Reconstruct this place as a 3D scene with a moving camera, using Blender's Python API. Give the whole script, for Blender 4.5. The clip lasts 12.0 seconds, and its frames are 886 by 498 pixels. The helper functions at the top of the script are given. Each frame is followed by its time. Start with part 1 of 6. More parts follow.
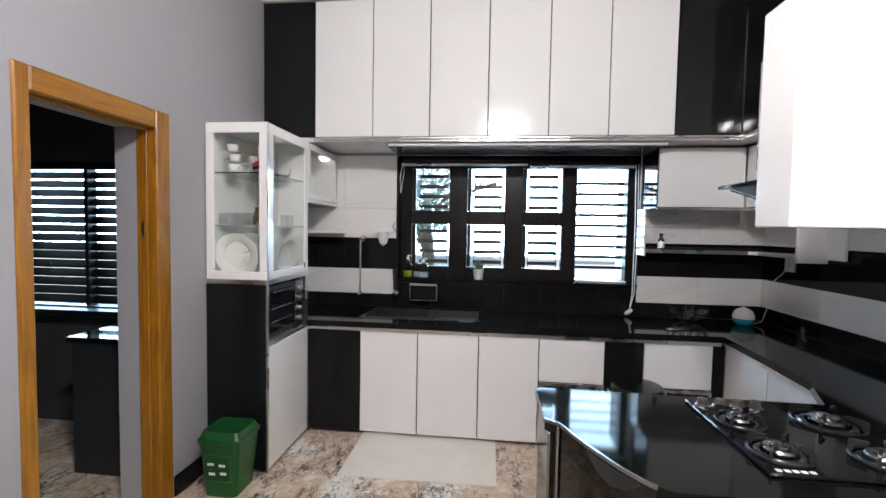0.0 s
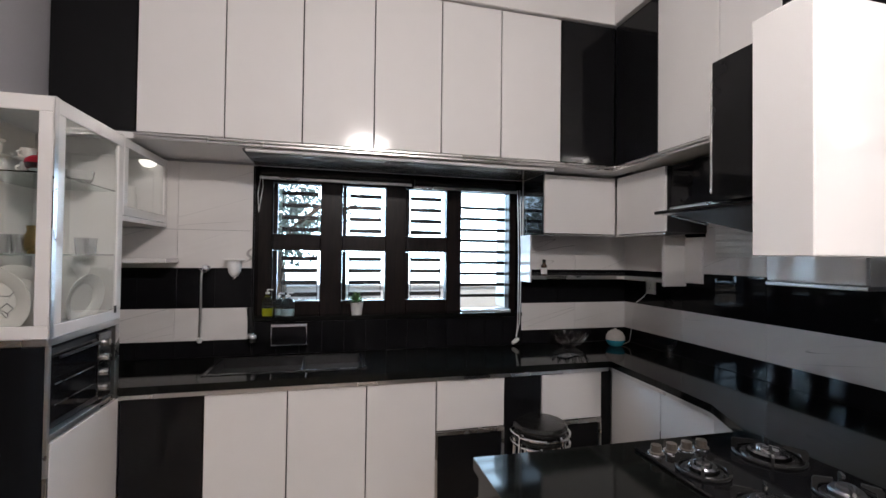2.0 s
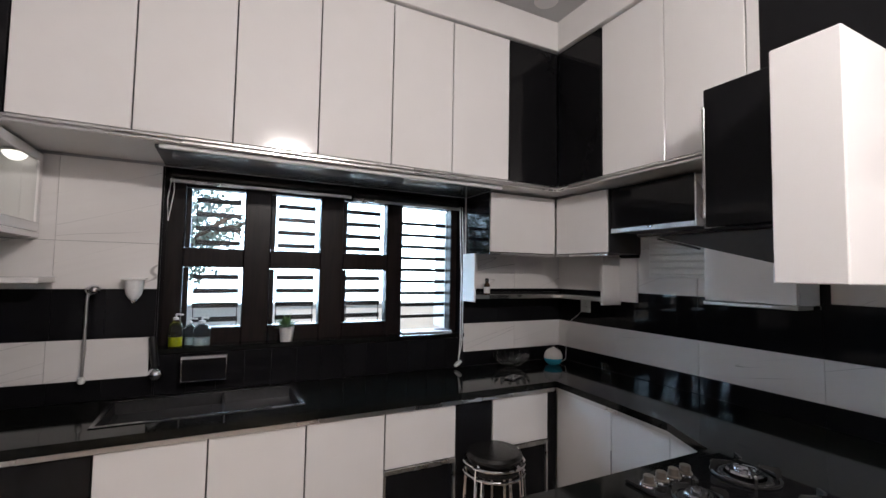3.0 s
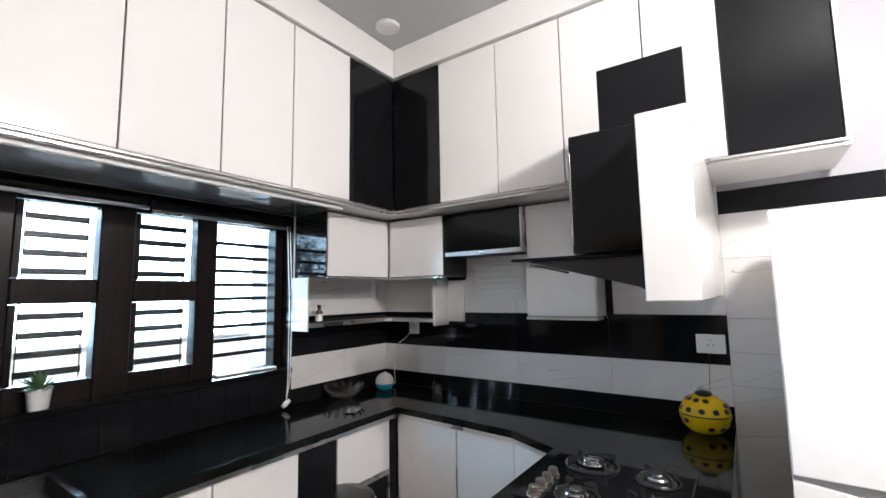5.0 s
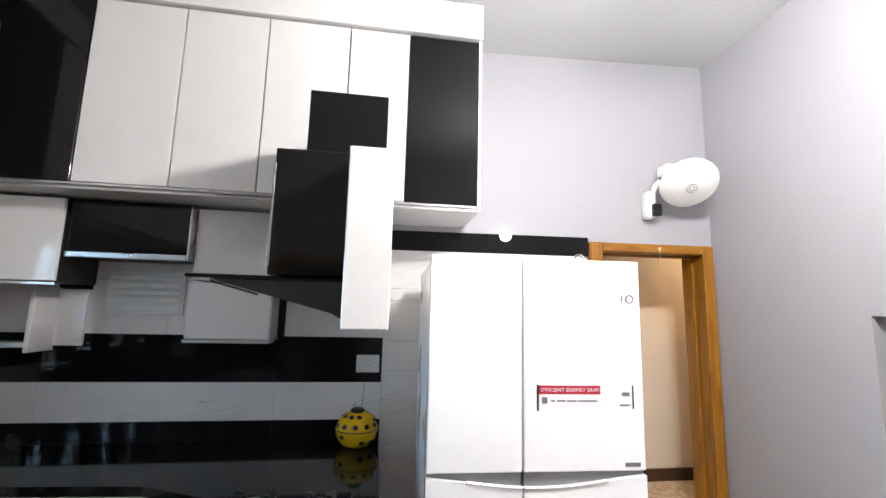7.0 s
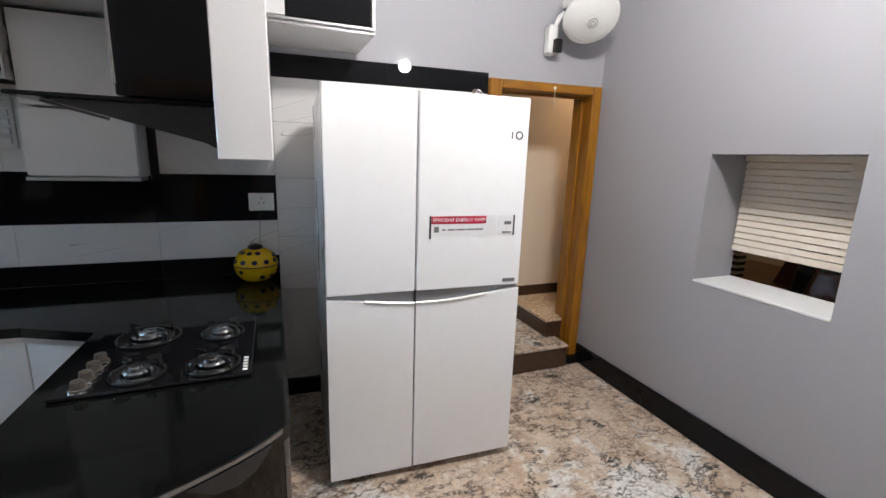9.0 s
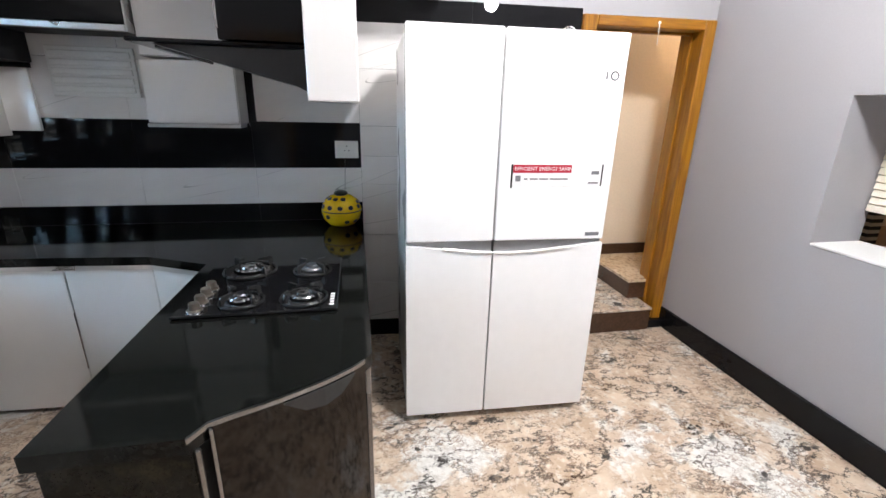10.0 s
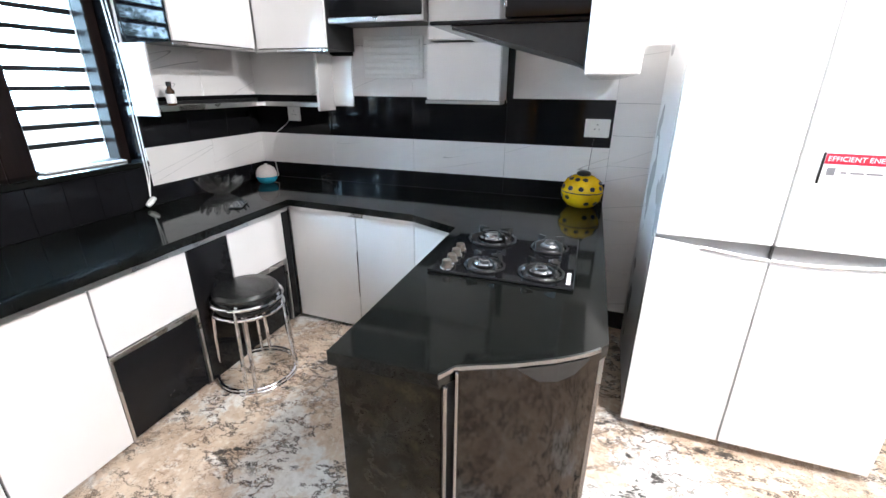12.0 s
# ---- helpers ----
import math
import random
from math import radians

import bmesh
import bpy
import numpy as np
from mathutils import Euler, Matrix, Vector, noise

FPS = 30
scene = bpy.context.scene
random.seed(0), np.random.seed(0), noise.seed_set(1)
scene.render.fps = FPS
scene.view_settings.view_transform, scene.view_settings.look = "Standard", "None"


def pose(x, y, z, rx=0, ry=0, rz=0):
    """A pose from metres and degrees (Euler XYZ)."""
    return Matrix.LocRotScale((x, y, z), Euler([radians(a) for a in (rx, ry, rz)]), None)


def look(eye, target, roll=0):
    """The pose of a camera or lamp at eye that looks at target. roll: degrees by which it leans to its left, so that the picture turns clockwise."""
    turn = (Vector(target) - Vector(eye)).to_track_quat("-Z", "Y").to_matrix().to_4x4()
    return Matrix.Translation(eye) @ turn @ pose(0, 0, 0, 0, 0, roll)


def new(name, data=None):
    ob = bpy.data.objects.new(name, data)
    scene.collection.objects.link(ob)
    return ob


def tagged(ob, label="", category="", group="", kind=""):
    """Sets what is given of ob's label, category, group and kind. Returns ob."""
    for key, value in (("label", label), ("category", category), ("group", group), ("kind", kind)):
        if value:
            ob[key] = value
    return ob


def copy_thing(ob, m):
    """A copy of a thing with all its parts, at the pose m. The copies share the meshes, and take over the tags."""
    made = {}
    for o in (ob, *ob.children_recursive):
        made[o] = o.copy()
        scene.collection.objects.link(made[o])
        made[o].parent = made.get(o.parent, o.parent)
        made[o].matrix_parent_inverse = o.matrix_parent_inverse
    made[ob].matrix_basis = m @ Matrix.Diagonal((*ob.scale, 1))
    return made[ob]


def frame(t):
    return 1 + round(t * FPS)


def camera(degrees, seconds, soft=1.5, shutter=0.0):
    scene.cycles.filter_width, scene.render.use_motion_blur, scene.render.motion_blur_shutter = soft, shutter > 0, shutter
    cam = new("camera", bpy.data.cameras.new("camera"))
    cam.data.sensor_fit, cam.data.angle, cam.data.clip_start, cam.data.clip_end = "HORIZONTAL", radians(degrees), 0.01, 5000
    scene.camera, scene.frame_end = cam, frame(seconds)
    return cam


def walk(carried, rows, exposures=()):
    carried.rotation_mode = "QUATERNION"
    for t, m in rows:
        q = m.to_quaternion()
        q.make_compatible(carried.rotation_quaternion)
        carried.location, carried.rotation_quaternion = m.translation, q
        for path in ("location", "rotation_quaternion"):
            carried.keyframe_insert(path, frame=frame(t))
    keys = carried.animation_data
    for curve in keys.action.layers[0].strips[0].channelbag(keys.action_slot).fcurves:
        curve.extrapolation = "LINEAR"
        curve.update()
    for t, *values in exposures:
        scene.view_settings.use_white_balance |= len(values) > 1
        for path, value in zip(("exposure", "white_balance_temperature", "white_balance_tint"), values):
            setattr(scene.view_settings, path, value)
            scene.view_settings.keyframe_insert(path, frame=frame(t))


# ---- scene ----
cam = camera(91.4, 12.0)
EXPOSURES = [(0, 0.1, 6440, 8), (0.8, -0.45, 6820, 12), (3.2, -0.35, 6820, 12), (4.8, 0.38, 6560, 8), (6.5, 0.33, 6500, 7), (7.2, 0.15, 6440, 7), (8.8, -0.45, 6440, 7), (9.6, -0.05, 6440, 7), (10.5, 0.9, 6250, 6), (11.0, 1.2, 6200, 6), (12, 1.25, 6270, 6)]
PATH = [
    (0, (-2.086, -3.558, 1.487), (-2.303, -1.573, 1.393), 1.0),
    (0.5, (-2.155, -3.436, 1.489), (-2.101, -1.438, 1.422), 0.9),
    (1, (-2.225, -3.335, 1.508), (-1.893, -1.363, 1.535), 1.0),
    (1.5, (-2.286, -3.252, 1.508), (-1.872, -1.295, 1.529), 0.8),
    (2, (-2.347, -3.106, 1.496), (-1.856, -1.168, 1.529), 0.7),
    (2.5, (-2.44, -2.95, 1.494), (-1.761, -1.07, 1.541), 0.6),
    (3, (-2.545, -2.843, 1.516), (-1.645, -1.06, 1.626), 1.0),
    (5, (-2.76, -2.512, 1.536), (-1.125, -1.38, 1.745), -1.0),
    (5.5, (-2.733, -2.444, 1.539), (-0.925, -1.607, 1.722), 1.1),
    (6, (-2.726, -2.389, 1.556), (-0.798, -1.895, 1.753), 0.5),
    (6.5, (-2.709, -2.365, 1.559), (-0.733, -2.238, 1.837), 1.4),
    (7, (-2.7, -2.373, 1.564), (-0.743, -2.668, 1.852), 1.4),
    (9, (-2.717, -2.408, 1.529), (-0.897, -3.127, 1.116), 1.8),
    (9.5, (-2.701, -2.414, 1.504), (-0.882, -3.008, 0.923), 1.8),
    (10, (-2.705, -2.401, 1.494), (-0.84, -2.775, 0.876), 1.4),
    (10.5, (-2.698, -2.382, 1.484), (-0.815, -2.479, 0.817), 1.5),
    (11, (-2.701, -2.358, 1.487), (-0.827, -2.246, 0.799), 0.6),
    (11.5, (-2.701, -2.339, 1.485), (-0.859, -2.029, 0.77), 0.5),
    (12, (-2.7, -2.305, 1.478), (-0.925, -1.723, 0.765), 0.4),
]
walk(cam, [(t, look(eye, aim, lean)) for t, eye, aim, lean in PATH], EXPOSURES)

# ---- world, sun, lamps ----
world = bpy.data.worlds.new("sky")
scene.world = world
world.use_nodes = True
wn = world.node_tree.nodes
sky = wn.new("ShaderNodeTexSky")
sky.sky_type, sky.sun_disc = "NISHITA", False
sky.sun_elevation, sky.sun_rotation = radians(52), radians(211)
wn["Background"].inputs["Strength"].default_value = 0.11
world.node_tree.links.new(sky.outputs["Color"], wn["Background"].inputs["Color"])


def lamp(name, kind, at, aim, energy, colour, size=0.1, size_y=None):
    data = bpy.data.lights.new(name, kind)
    data.energy, data.color = energy, colour
    if kind == "AREA":
        data.size = size
        if size_y:
            data.shape, data.size_y = "RECTANGLE", size_y
    elif kind == "SUN":
        data.angle = radians(size)
    else:
        data.shadow_soft_size = size
    ob = new(name, data)
    ob.matrix_basis = look(at, aim)
    return ob


lamp("sun", "SUN", (-3, -5, 7.5), (0, 0, 0), 5.0, (1.0, 0.95, 0.87), 0.5)
LX, LY, LZ = -1.95, -3.45, 2.93
for k in range(4):
    bulb_x, bulb_y = LX + 0.15 * math.cos(0.5 + k * math.pi / 2), LY + 0.15 * math.sin(0.5 + k * math.pi / 2)
    lamp("ceiling_lamp_light", "POINT", (bulb_x, bulb_y, LZ - 0.055), (bulb_x, bulb_y, 0), 52, (1.0, 0.955, 0.95), 0.035)
# Warm fill lamp added out of view to brighten the hall.
lamp("hall_fill_light", "POINT", (0.40, -5.25, 2.35), (0.4, -5.2, 0), 12, (1.0, 0.80, 0.58), 0.03)
# Unseen warm fill added for what shows through the hatch.
lamp("dining_fill_light", "POINT", (-1.5, -6.4, 2.3), (-1.5, -6.4, 0), 8, (1.0, 0.78, 0.55), 0.1)


# ---- materials ----
def rgba(c):
    return (*c, 1.0)


def material(name, colour, rough=0.5, metal=0.0, coat=0.0, vary=0.08, grain=60.0, bump=0.02, patch=2.5, second=None, trans=0.0, emit=None, spec=0.5):
    """A surface with two scales of colour variation, uneven gloss and fine relief."""
    m = bpy.data.materials.new(name)
    m.use_nodes = True
    n, k = m.node_tree.nodes, m.node_tree.links
    p = n["Principled BSDF"]
    co = n.new("ShaderNodeTexCoord")
    fine, broad = n.new("ShaderNodeTexNoise"), n.new("ShaderNodeTexNoise")
    fine.inputs["Scale"].default_value, broad.inputs["Scale"].default_value = grain, patch
    fine.inputs["Detail"].default_value, broad.inputs["Detail"].default_value = 4, 3
    for t in (fine, broad):
        k.new(co.outputs["Object"], t.inputs["Vector"])
    both = n.new("ShaderNodeMath")
    both.operation = "ADD"
    k.new(fine.outputs["Fac"], both.inputs[0])
    k.new(broad.outputs["Fac"], both.inputs[1])
    ramp = n.new("ShaderNodeMapRange")
    ramp.inputs["From Min"].default_value, ramp.inputs["From Max"].default_value = 0.7, 1.3
    k.new(both.outputs[0], ramp.inputs["Value"])
    mix = n.new("ShaderNodeMix")
    mix.data_type = "RGBA"
    mix.inputs["A"].default_value = rgba([c * (1 - vary) for c in (second or colour)])
    mix.inputs["B"].default_value = rgba([min(1, c * (1 + vary)) for c in colour])
    k.new(ramp.outputs["Result"], mix.inputs["Factor"])
    k.new(mix.outputs["Result"], p.inputs["Base Color"])
    gloss = n.new("ShaderNodeMapRange")
    gloss.inputs["From Min"].default_value, gloss.inputs["From Max"].default_value = 0.3, 0.7
    gloss.inputs["To Min"].default_value, gloss.inputs["To Max"].default_value = rough * 0.8, min(1, rough * 1.25)
    k.new(broad.outputs["Fac"], gloss.inputs["Value"])
    k.new(gloss.outputs["Result"], p.inputs["Roughness"])
    p.inputs["Metallic"].default_value = metal
    p.inputs["Coat Weight"].default_value = coat
    p.inputs["Specular IOR Level"].default_value = spec
    p.inputs["Coat Roughness"].default_value = 0.04
    p.inputs["Transmission Weight"].default_value = trans
    if bump:
        b = n.new("ShaderNodeBump")
        b.inputs["Strength"].default_value, b.inputs["Distance"].default_value = bump, 0.01
        k.new(fine.outputs["Fac"], b.inputs["Height"])
        k.new(b.outputs["Normal"], p.inputs["Normal"])
    if emit:
        p.inputs["Emission Color"].default_value, p.inputs["Emission Strength"].default_value = rgba(emit[0]), emit[1]
    return m


def granite(name, colours, stops, scale, rough, veins=None, speckle=0.8, spec=0.5, ragged=6, bend=1.2, stretch=None):
    """Polished stone: warped patches of several colours, speckle, and dark veins."""
    m = bpy.data.materials.new(name)
    m.use_nodes = True
    n, k = m.node_tree.nodes, m.node_tree.links
    p = n["Principled BSDF"]
    co = n.new("ShaderNodeTexCoord")
    place = co.outputs["Object"]
    if stretch:
        info, far_off, lay = n.new("ShaderNodeObjectInfo"), n.new("ShaderNodeVectorMath"), n.new("ShaderNodeMapping")
        far_off.operation = "MULTIPLY_ADD"
        k.new(info.outputs["Random"], far_off.inputs[0])
        far_off.inputs[1].default_value = (31.0, 47.0, 23.0)
        lay.inputs["Scale"].default_value = stretch
        slant, apart, join = n.new("ShaderNodeVectorMath"), n.new("ShaderNodeSeparateXYZ"), n.new("ShaderNodeCombineXYZ")
        slant.operation = "DOT_PRODUCT"
        slant.inputs[1].default_value = (-0.28, 0.24, 1.0)
        k.new(co.outputs["Object"], slant.inputs[0])
        k.new(co.outputs["Object"], apart.inputs["Vector"])
        k.new(apart.outputs["X"], join.inputs["X"])
        k.new(apart.outputs["Y"], join.inputs["Y"])
        k.new(slant.outputs["Value"], join.inputs["Z"])
        k.new(join.outputs["Vector"], lay.inputs["Vector"])
        k.new(lay.outputs["Vector"], far_off.inputs[2])
        place = far_off.outputs["Vector"]
    big = n.new("ShaderNodeTexNoise")
    big.inputs["Scale"].default_value, big.inputs["Detail"].default_value = scale, 8
    big.inputs["Roughness"].default_value, big.inputs["Distortion"].default_value = 0.68, bend
    k.new(place, big.inputs["Vector"])
    ramp = n.new("ShaderNodeValToRGB")
    el = ramp.color_ramp.elements
    while len(el) < len(colours):
        el.new(0.5)
    for e, s, c in zip(el, stops, colours):
        e.position, e.color = s, rgba(c)
    k.new(big.outputs["Fac"], ramp.inputs["Fac"])
    out = ramp.outputs["Color"]
    speck = n.new("ShaderNodeTexNoise")
    speck.inputs["Scale"].default_value, speck.inputs["Detail"].default_value = scale * 14, 5
    k.new(place, speck.inputs["Vector"])
    mul = n.new("ShaderNodeMix")
    mul.data_type, mul.blend_type = "RGBA", "MULTIPLY"
    sr = n.new("ShaderNodeValToRGB")
    sr.color_ramp.elements[0].position, sr.color_ramp.elements[0].color = 0.34, (0.45, 0.4, 0.36, 1)
    sr.color_ramp.elements[1].position, sr.color_ramp.elements[1].color = 0.5, (1, 1, 1, 1)
    k.new(speck.outputs["Fac"], sr.inputs["Fac"])
    mul.inputs["Factor"].default_value = speckle
    k.new(out, mul.inputs["A"])
    k.new(sr.outputs["Color"], mul.inputs["B"])
    out = mul.outputs["Result"]
    for vscale, width, colour, mask in veins or ():
        v, gate = n.new("ShaderNodeTexNoise"), n.new("ShaderNodeTexNoise")
        v.inputs["Scale"].default_value, v.inputs["Detail"].default_value = vscale, ragged
        v.inputs["Distortion"].default_value, v.inputs["Roughness"].default_value = 0.25 * ragged, 0.5 + 0.02 * ragged
        gate.inputs["Scale"].default_value, gate.inputs["Detail"].default_value = vscale * 1.7, 4
        far = n.new("ShaderNodeMapping")
        far.inputs["Location"].default_value = (7.3, 2.1, 4.4)
        k.new(place, far.inputs["Vector"])
        k.new(far.outputs["Vector"], gate.inputs["Vector"])
        k.new(place, v.inputs["Vector"])
        d = n.new("ShaderNodeMath")
        d.operation = "SUBTRACT"
        d.inputs[1].default_value = 0.5
        a = n.new("ShaderNodeMath")
        a.operation = "ABSOLUTE"
        k.new(v.outputs["Fac"], d.inputs[0])
        k.new(d.outputs[0], a.inputs[0])
        line = n.new("ShaderNodeMapRange")
        line.inputs["From Min"].default_value, line.inputs["From Max"].default_value = width * 0.3, width
        line.inputs["To Min"].default_value, line.inputs["To Max"].default_value = 1, 0
        k.new(a.outputs[0], line.inputs["Value"])
        g = n.new("ShaderNodeMapRange")
        g.inputs["From Min"].default_value, g.inputs["From Max"].default_value = mask, mask + 0.06
        k.new(gate.outputs["Fac"], g.inputs["Value"])
        w = n.new("ShaderNodeMath")
        w.operation = "MULTIPLY"
        k.new(line.outputs["Result"], w.inputs[0])
        k.new(g.outputs["Result"], w.inputs[1])
        mix = n.new("ShaderNodeMix")
        mix.data_type = "RGBA"
        k.new(w.outputs[0], mix.inputs["Factor"])
        k.new(out, mix.inputs["A"])
        mix.inputs["B"].default_value = rgba(colour)
        out = mix.outputs["Result"]
    k.new(out, p.inputs["Base Color"])
    p.inputs["Roughness"].default_value, p.inputs["Specular IOR Level"].default_value = rough, spec
    return m


def floor_stone(name):
    """Cream and tan granite: pale quartz drifts, brown crazing between the grains, black clumps."""
    m = bpy.data.materials.new(name)
    m.use_nodes = True
    n, k = m.node_tree.nodes, m.node_tree.links
    p = n["Principled BSDF"]
    co = n.new("ShaderNodeTexCoord")

    def field(scale, detail, rough=0.6, bend=0.0, at=(0, 0, 0), size=(1, 1, 1), turn=0):
        mp, t = n.new("ShaderNodeMapping"), n.new("ShaderNodeTexNoise")
        mp.inputs["Location"].default_value = at
        mp.inputs["Scale"].default_value, mp.inputs["Rotation"].default_value = size, (0, 0, radians(turn))
        k.new(co.outputs["Object"], mp.inputs["Vector"])
        k.new(mp.outputs["Vector"], t.inputs["Vector"])
        t.inputs["Scale"].default_value, t.inputs["Detail"].default_value = scale, detail
        t.inputs["Roughness"].default_value, t.inputs["Distortion"].default_value = rough, bend
        return t.outputs["Fac"]

    def span(value, a, c):
        r = n.new("ShaderNodeMapRange")
        r.inputs["From Min"].default_value, r.inputs["From Max"].default_value = a, c
        k.new(value, r.inputs["Value"])
        return r.outputs["Result"]

    def times(a, c):
        w = n.new("ShaderNodeMath")
        w.operation = "MULTIPLY"
        k.new(a, w.inputs[0])
        k.new(c, w.inputs[1])
        return w.outputs[0]

    def blend(f, a, c):
        x = n.new("ShaderNodeMix")
        x.data_type = "RGBA"
        k.new(f, x.inputs["Factor"])
        for socket_, v in (("A", a), ("B", c)):
            if isinstance(v, tuple):
                x.inputs[socket_].default_value = rgba(v)
            else:
                k.new(v, x.inputs[socket_])
        return x.outputs["Result"]

    tan = blend(span(field(7, 5), 0.35, 0.65), (0.53, 0.395, 0.285), (0.71, 0.585, 0.465))
    tan = blend(span(field(26, 4), 0.52, 0.68), tan, (0.75, 0.69, 0.61))
    drift = span(field(2.1, 8, 0.70, 0.2, (3, 1, 0)), 0.525, 0.575)
    base = blend(drift, tan, blend(span(field(34, 4), 0.3, 0.6), (0.68, 0.655, 0.61), (0.84, 0.825, 0.79)))
    def ridge(value, width):
        d, g = n.new("ShaderNodeMath"), n.new("ShaderNodeMath")
        d.operation, g.operation = "SUBTRACT", "ABSOLUTE"
        d.inputs[1].default_value = 0.5
        k.new(value, d.inputs[0])
        k.new(d.outputs[0], g.inputs[0])
        return span(g.outputs[0], width, width * 0.25)

    for vein, width, colour, gate, lo, hi in (
            (field(3.4, 9, 0.72, 0.1, (6, 3, 0), (1.25, 0.75, 1), 35), 0.020, (0.055, 0.034, 0.024), field(2.2, 4, at=(5, 9, 0)), 0.38, 0.50),
            (field(8.5, 8, 0.72, 0.1, (2, 8, 0), (1.2, 0.8, 1), 35), 0.018, (0.22, 0.13, 0.085), field(3.3, 4, at=(1, 4, 2)), 0.44, 0.60),
            (field(16, 5, 0.65, 0.1, (9, 1, 0)), 0.03, (0.42, 0.30, 0.21), field(4.5, 4, at=(7, 4, 2)), 0.50, 0.66)):
        base = blend(times(ridge(vein, width), span(gate, lo, hi)), base, colour)
    clump = times(span(field(7.5, 9, 0.78, 0.15, (8, 2, 1), (1.3, 0.75, 1), 35), 0.57, 0.60), span(field(2.6, 3, at=(2, 7, 5)), 0.40, 0.52))
    base = blend(clump, base, (0.03, 0.024, 0.02))
    k.new(base, p.inputs["Base Color"])
    k.new(span(field(2, 3), -1.2, 4.5), p.inputs["Roughness"])
    return m


def wood(name, dark, light, rough, along="Z", spec=0.5):
    m = bpy.data.materials.new(name)
    m.use_nodes = True
    n, k = m.node_tree.nodes, m.node_tree.links
    p = n["Principled BSDF"]
    co, mp = n.new("ShaderNodeTexCoord"), n.new("ShaderNodeMapping")
    mp.inputs["Scale"].default_value = {"Z": (14, 14, 1.1), "X": (1.1, 14, 14), "Y": (14, 1.1, 14)}[along]
    k.new(co.outputs["Object"], mp.inputs["Vector"])
    t = n.new("ShaderNodeTexNoise")
    t.inputs["Scale"].default_value, t.inputs["Detail"].default_value, t.inputs["Distortion"].default_value = 2.2, 6, 1.6
    k.new(mp.outputs["Vector"], t.inputs["Vector"])
    r = n.new("ShaderNodeValToRGB")
    r.color_ramp.elements[0].position, r.color_ramp.elements[0].color = 0.32, rgba(dark)
    r.color_ramp.elements[1].position, r.color_ramp.elements[1].color = 0.66, rgba(light)
    k.new(t.outputs["Fac"], r.inputs["Fac"])
    k.new(r.outputs["Color"], p.inputs["Base Color"])
    p.inputs["Roughness"].default_value, p.inputs["Specular IOR Level"].default_value = rough, spec
    b = n.new("ShaderNodeBump")
    b.inputs["Strength"].default_value, b.inputs["Distance"].default_value = 0.15, 0.004
    k.new(t.outputs["Fac"], b.inputs["Height"])
    k.new(b.outputs["Normal"], p.inputs["Normal"])
    return m


def glass(name, colour=(1, 1, 1), rough=0.0, ior=1.45):
    m = bpy.data.materials.new(name)
    m.use_nodes = True
    p = m.node_tree.nodes["Principled BSDF"]
    p.inputs["Base Color"].default_value = rgba(colour)
    p.inputs["Transmission Weight"].default_value, p.inputs["Roughness"].default_value = 1.0, rough
    p.inputs["IOR"].default_value = ior
    return m


WHITE = material("white_gloss_laminate", (0.80, 0.785, 0.775), 0.10, vary=0.012, grain=8, bump=0.0, patch=1.2)
BLACK = material("black_gloss_laminate", (0.008, 0.008, 0.009), 0.05, vary=0.04, grain=30, bump=0.0, spec=0.2)
BLACKTILE = material("black_glazed_tile", (0.007, 0.007, 0.008), 0.035, vary=0.06, grain=20, bump=0.002, spec=0.16)
SOFFIT = material("grey_gloss_board", (0.15, 0.158, 0.168), 0.12, vary=0.05, spec=0.4)
BLACKMATT = material("black_matt_board", (0.015, 0.015, 0.016), 0.4, vary=0.2)
PAINT = material("grey_wall_paint", (0.345, 0.34, 0.36), 0.55, vary=0.03, grain=140, bump=0.05, patch=0.8)
CEILING = material("ceiling_paint", (0.52, 0.525, 0.53), 0.7, vary=0.03, grain=120, bump=0.04)
OFFWHITE = material("white_emulsion", (0.78, 0.78, 0.78), 0.5, vary=0.03, grain=100, bump=0.03)
MARBLE = granite("white_veined_tile", [(0.68, 0.66, 0.645), (0.74, 0.72, 0.705), (0.77, 0.755, 0.74)], [0.25, 0.5, 0.8], 1.1, 0.28,
                 [(1.0, 0.0019, (0.27, 0.26, 0.25), 0.43), (1.9, 0.0017, (0.36, 0.345, 0.335), 0.45)], speckle=0.0, ragged=0.25, stretch=(0.30, 0.30, 3.0))
FLOOR = floor_stone("beige_granite")
STONE = granite("black_granite", [(0.004, 0.0045, 0.0045), (0.006, 0.0065, 0.006), (0.010, 0.0105, 0.009)], [0.3, 0.5, 0.75], 70, 0.07, spec=0.16, speckle=0.3, bend=0.0)
ENDSTONE = granite("dark_green_granite", [(0.005, 0.005, 0.004), (0.011, 0.010, 0.007), (0.03, 0.025, 0.015)], [0.35, 0.52, 0.72], 13, 0.08, bend=0.3, spec=0.15)
MIRRORDOOR = material("smoked_mirror_laminate", (0.036, 0.032, 0.030), 0.06, metal=0.9, vary=0.12, bump=0.0)
ALU = material("brushed_aluminium", (0.62, 0.61, 0.60), 0.28, metal=1.0, vary=0.05, grain=90)
CHROME = material("chrome", (0.82, 0.82, 0.84), 0.07, metal=1.0, vary=0.02, bump=0.0)
STEEL = material("stainless_steel", (0.28, 0.28, 0.29), 0.24, metal=1.0, vary=0.06, grain=80)
DARKSTEEL = material("dark_steel", (0.10, 0.10, 0.105), 0.35, metal=1.0, vary=0.1)
ORANGEWOOD = wood("varnished_teak", (0.20, 0.074, 0.004), (0.34, 0.145, 0.007), 0.33)
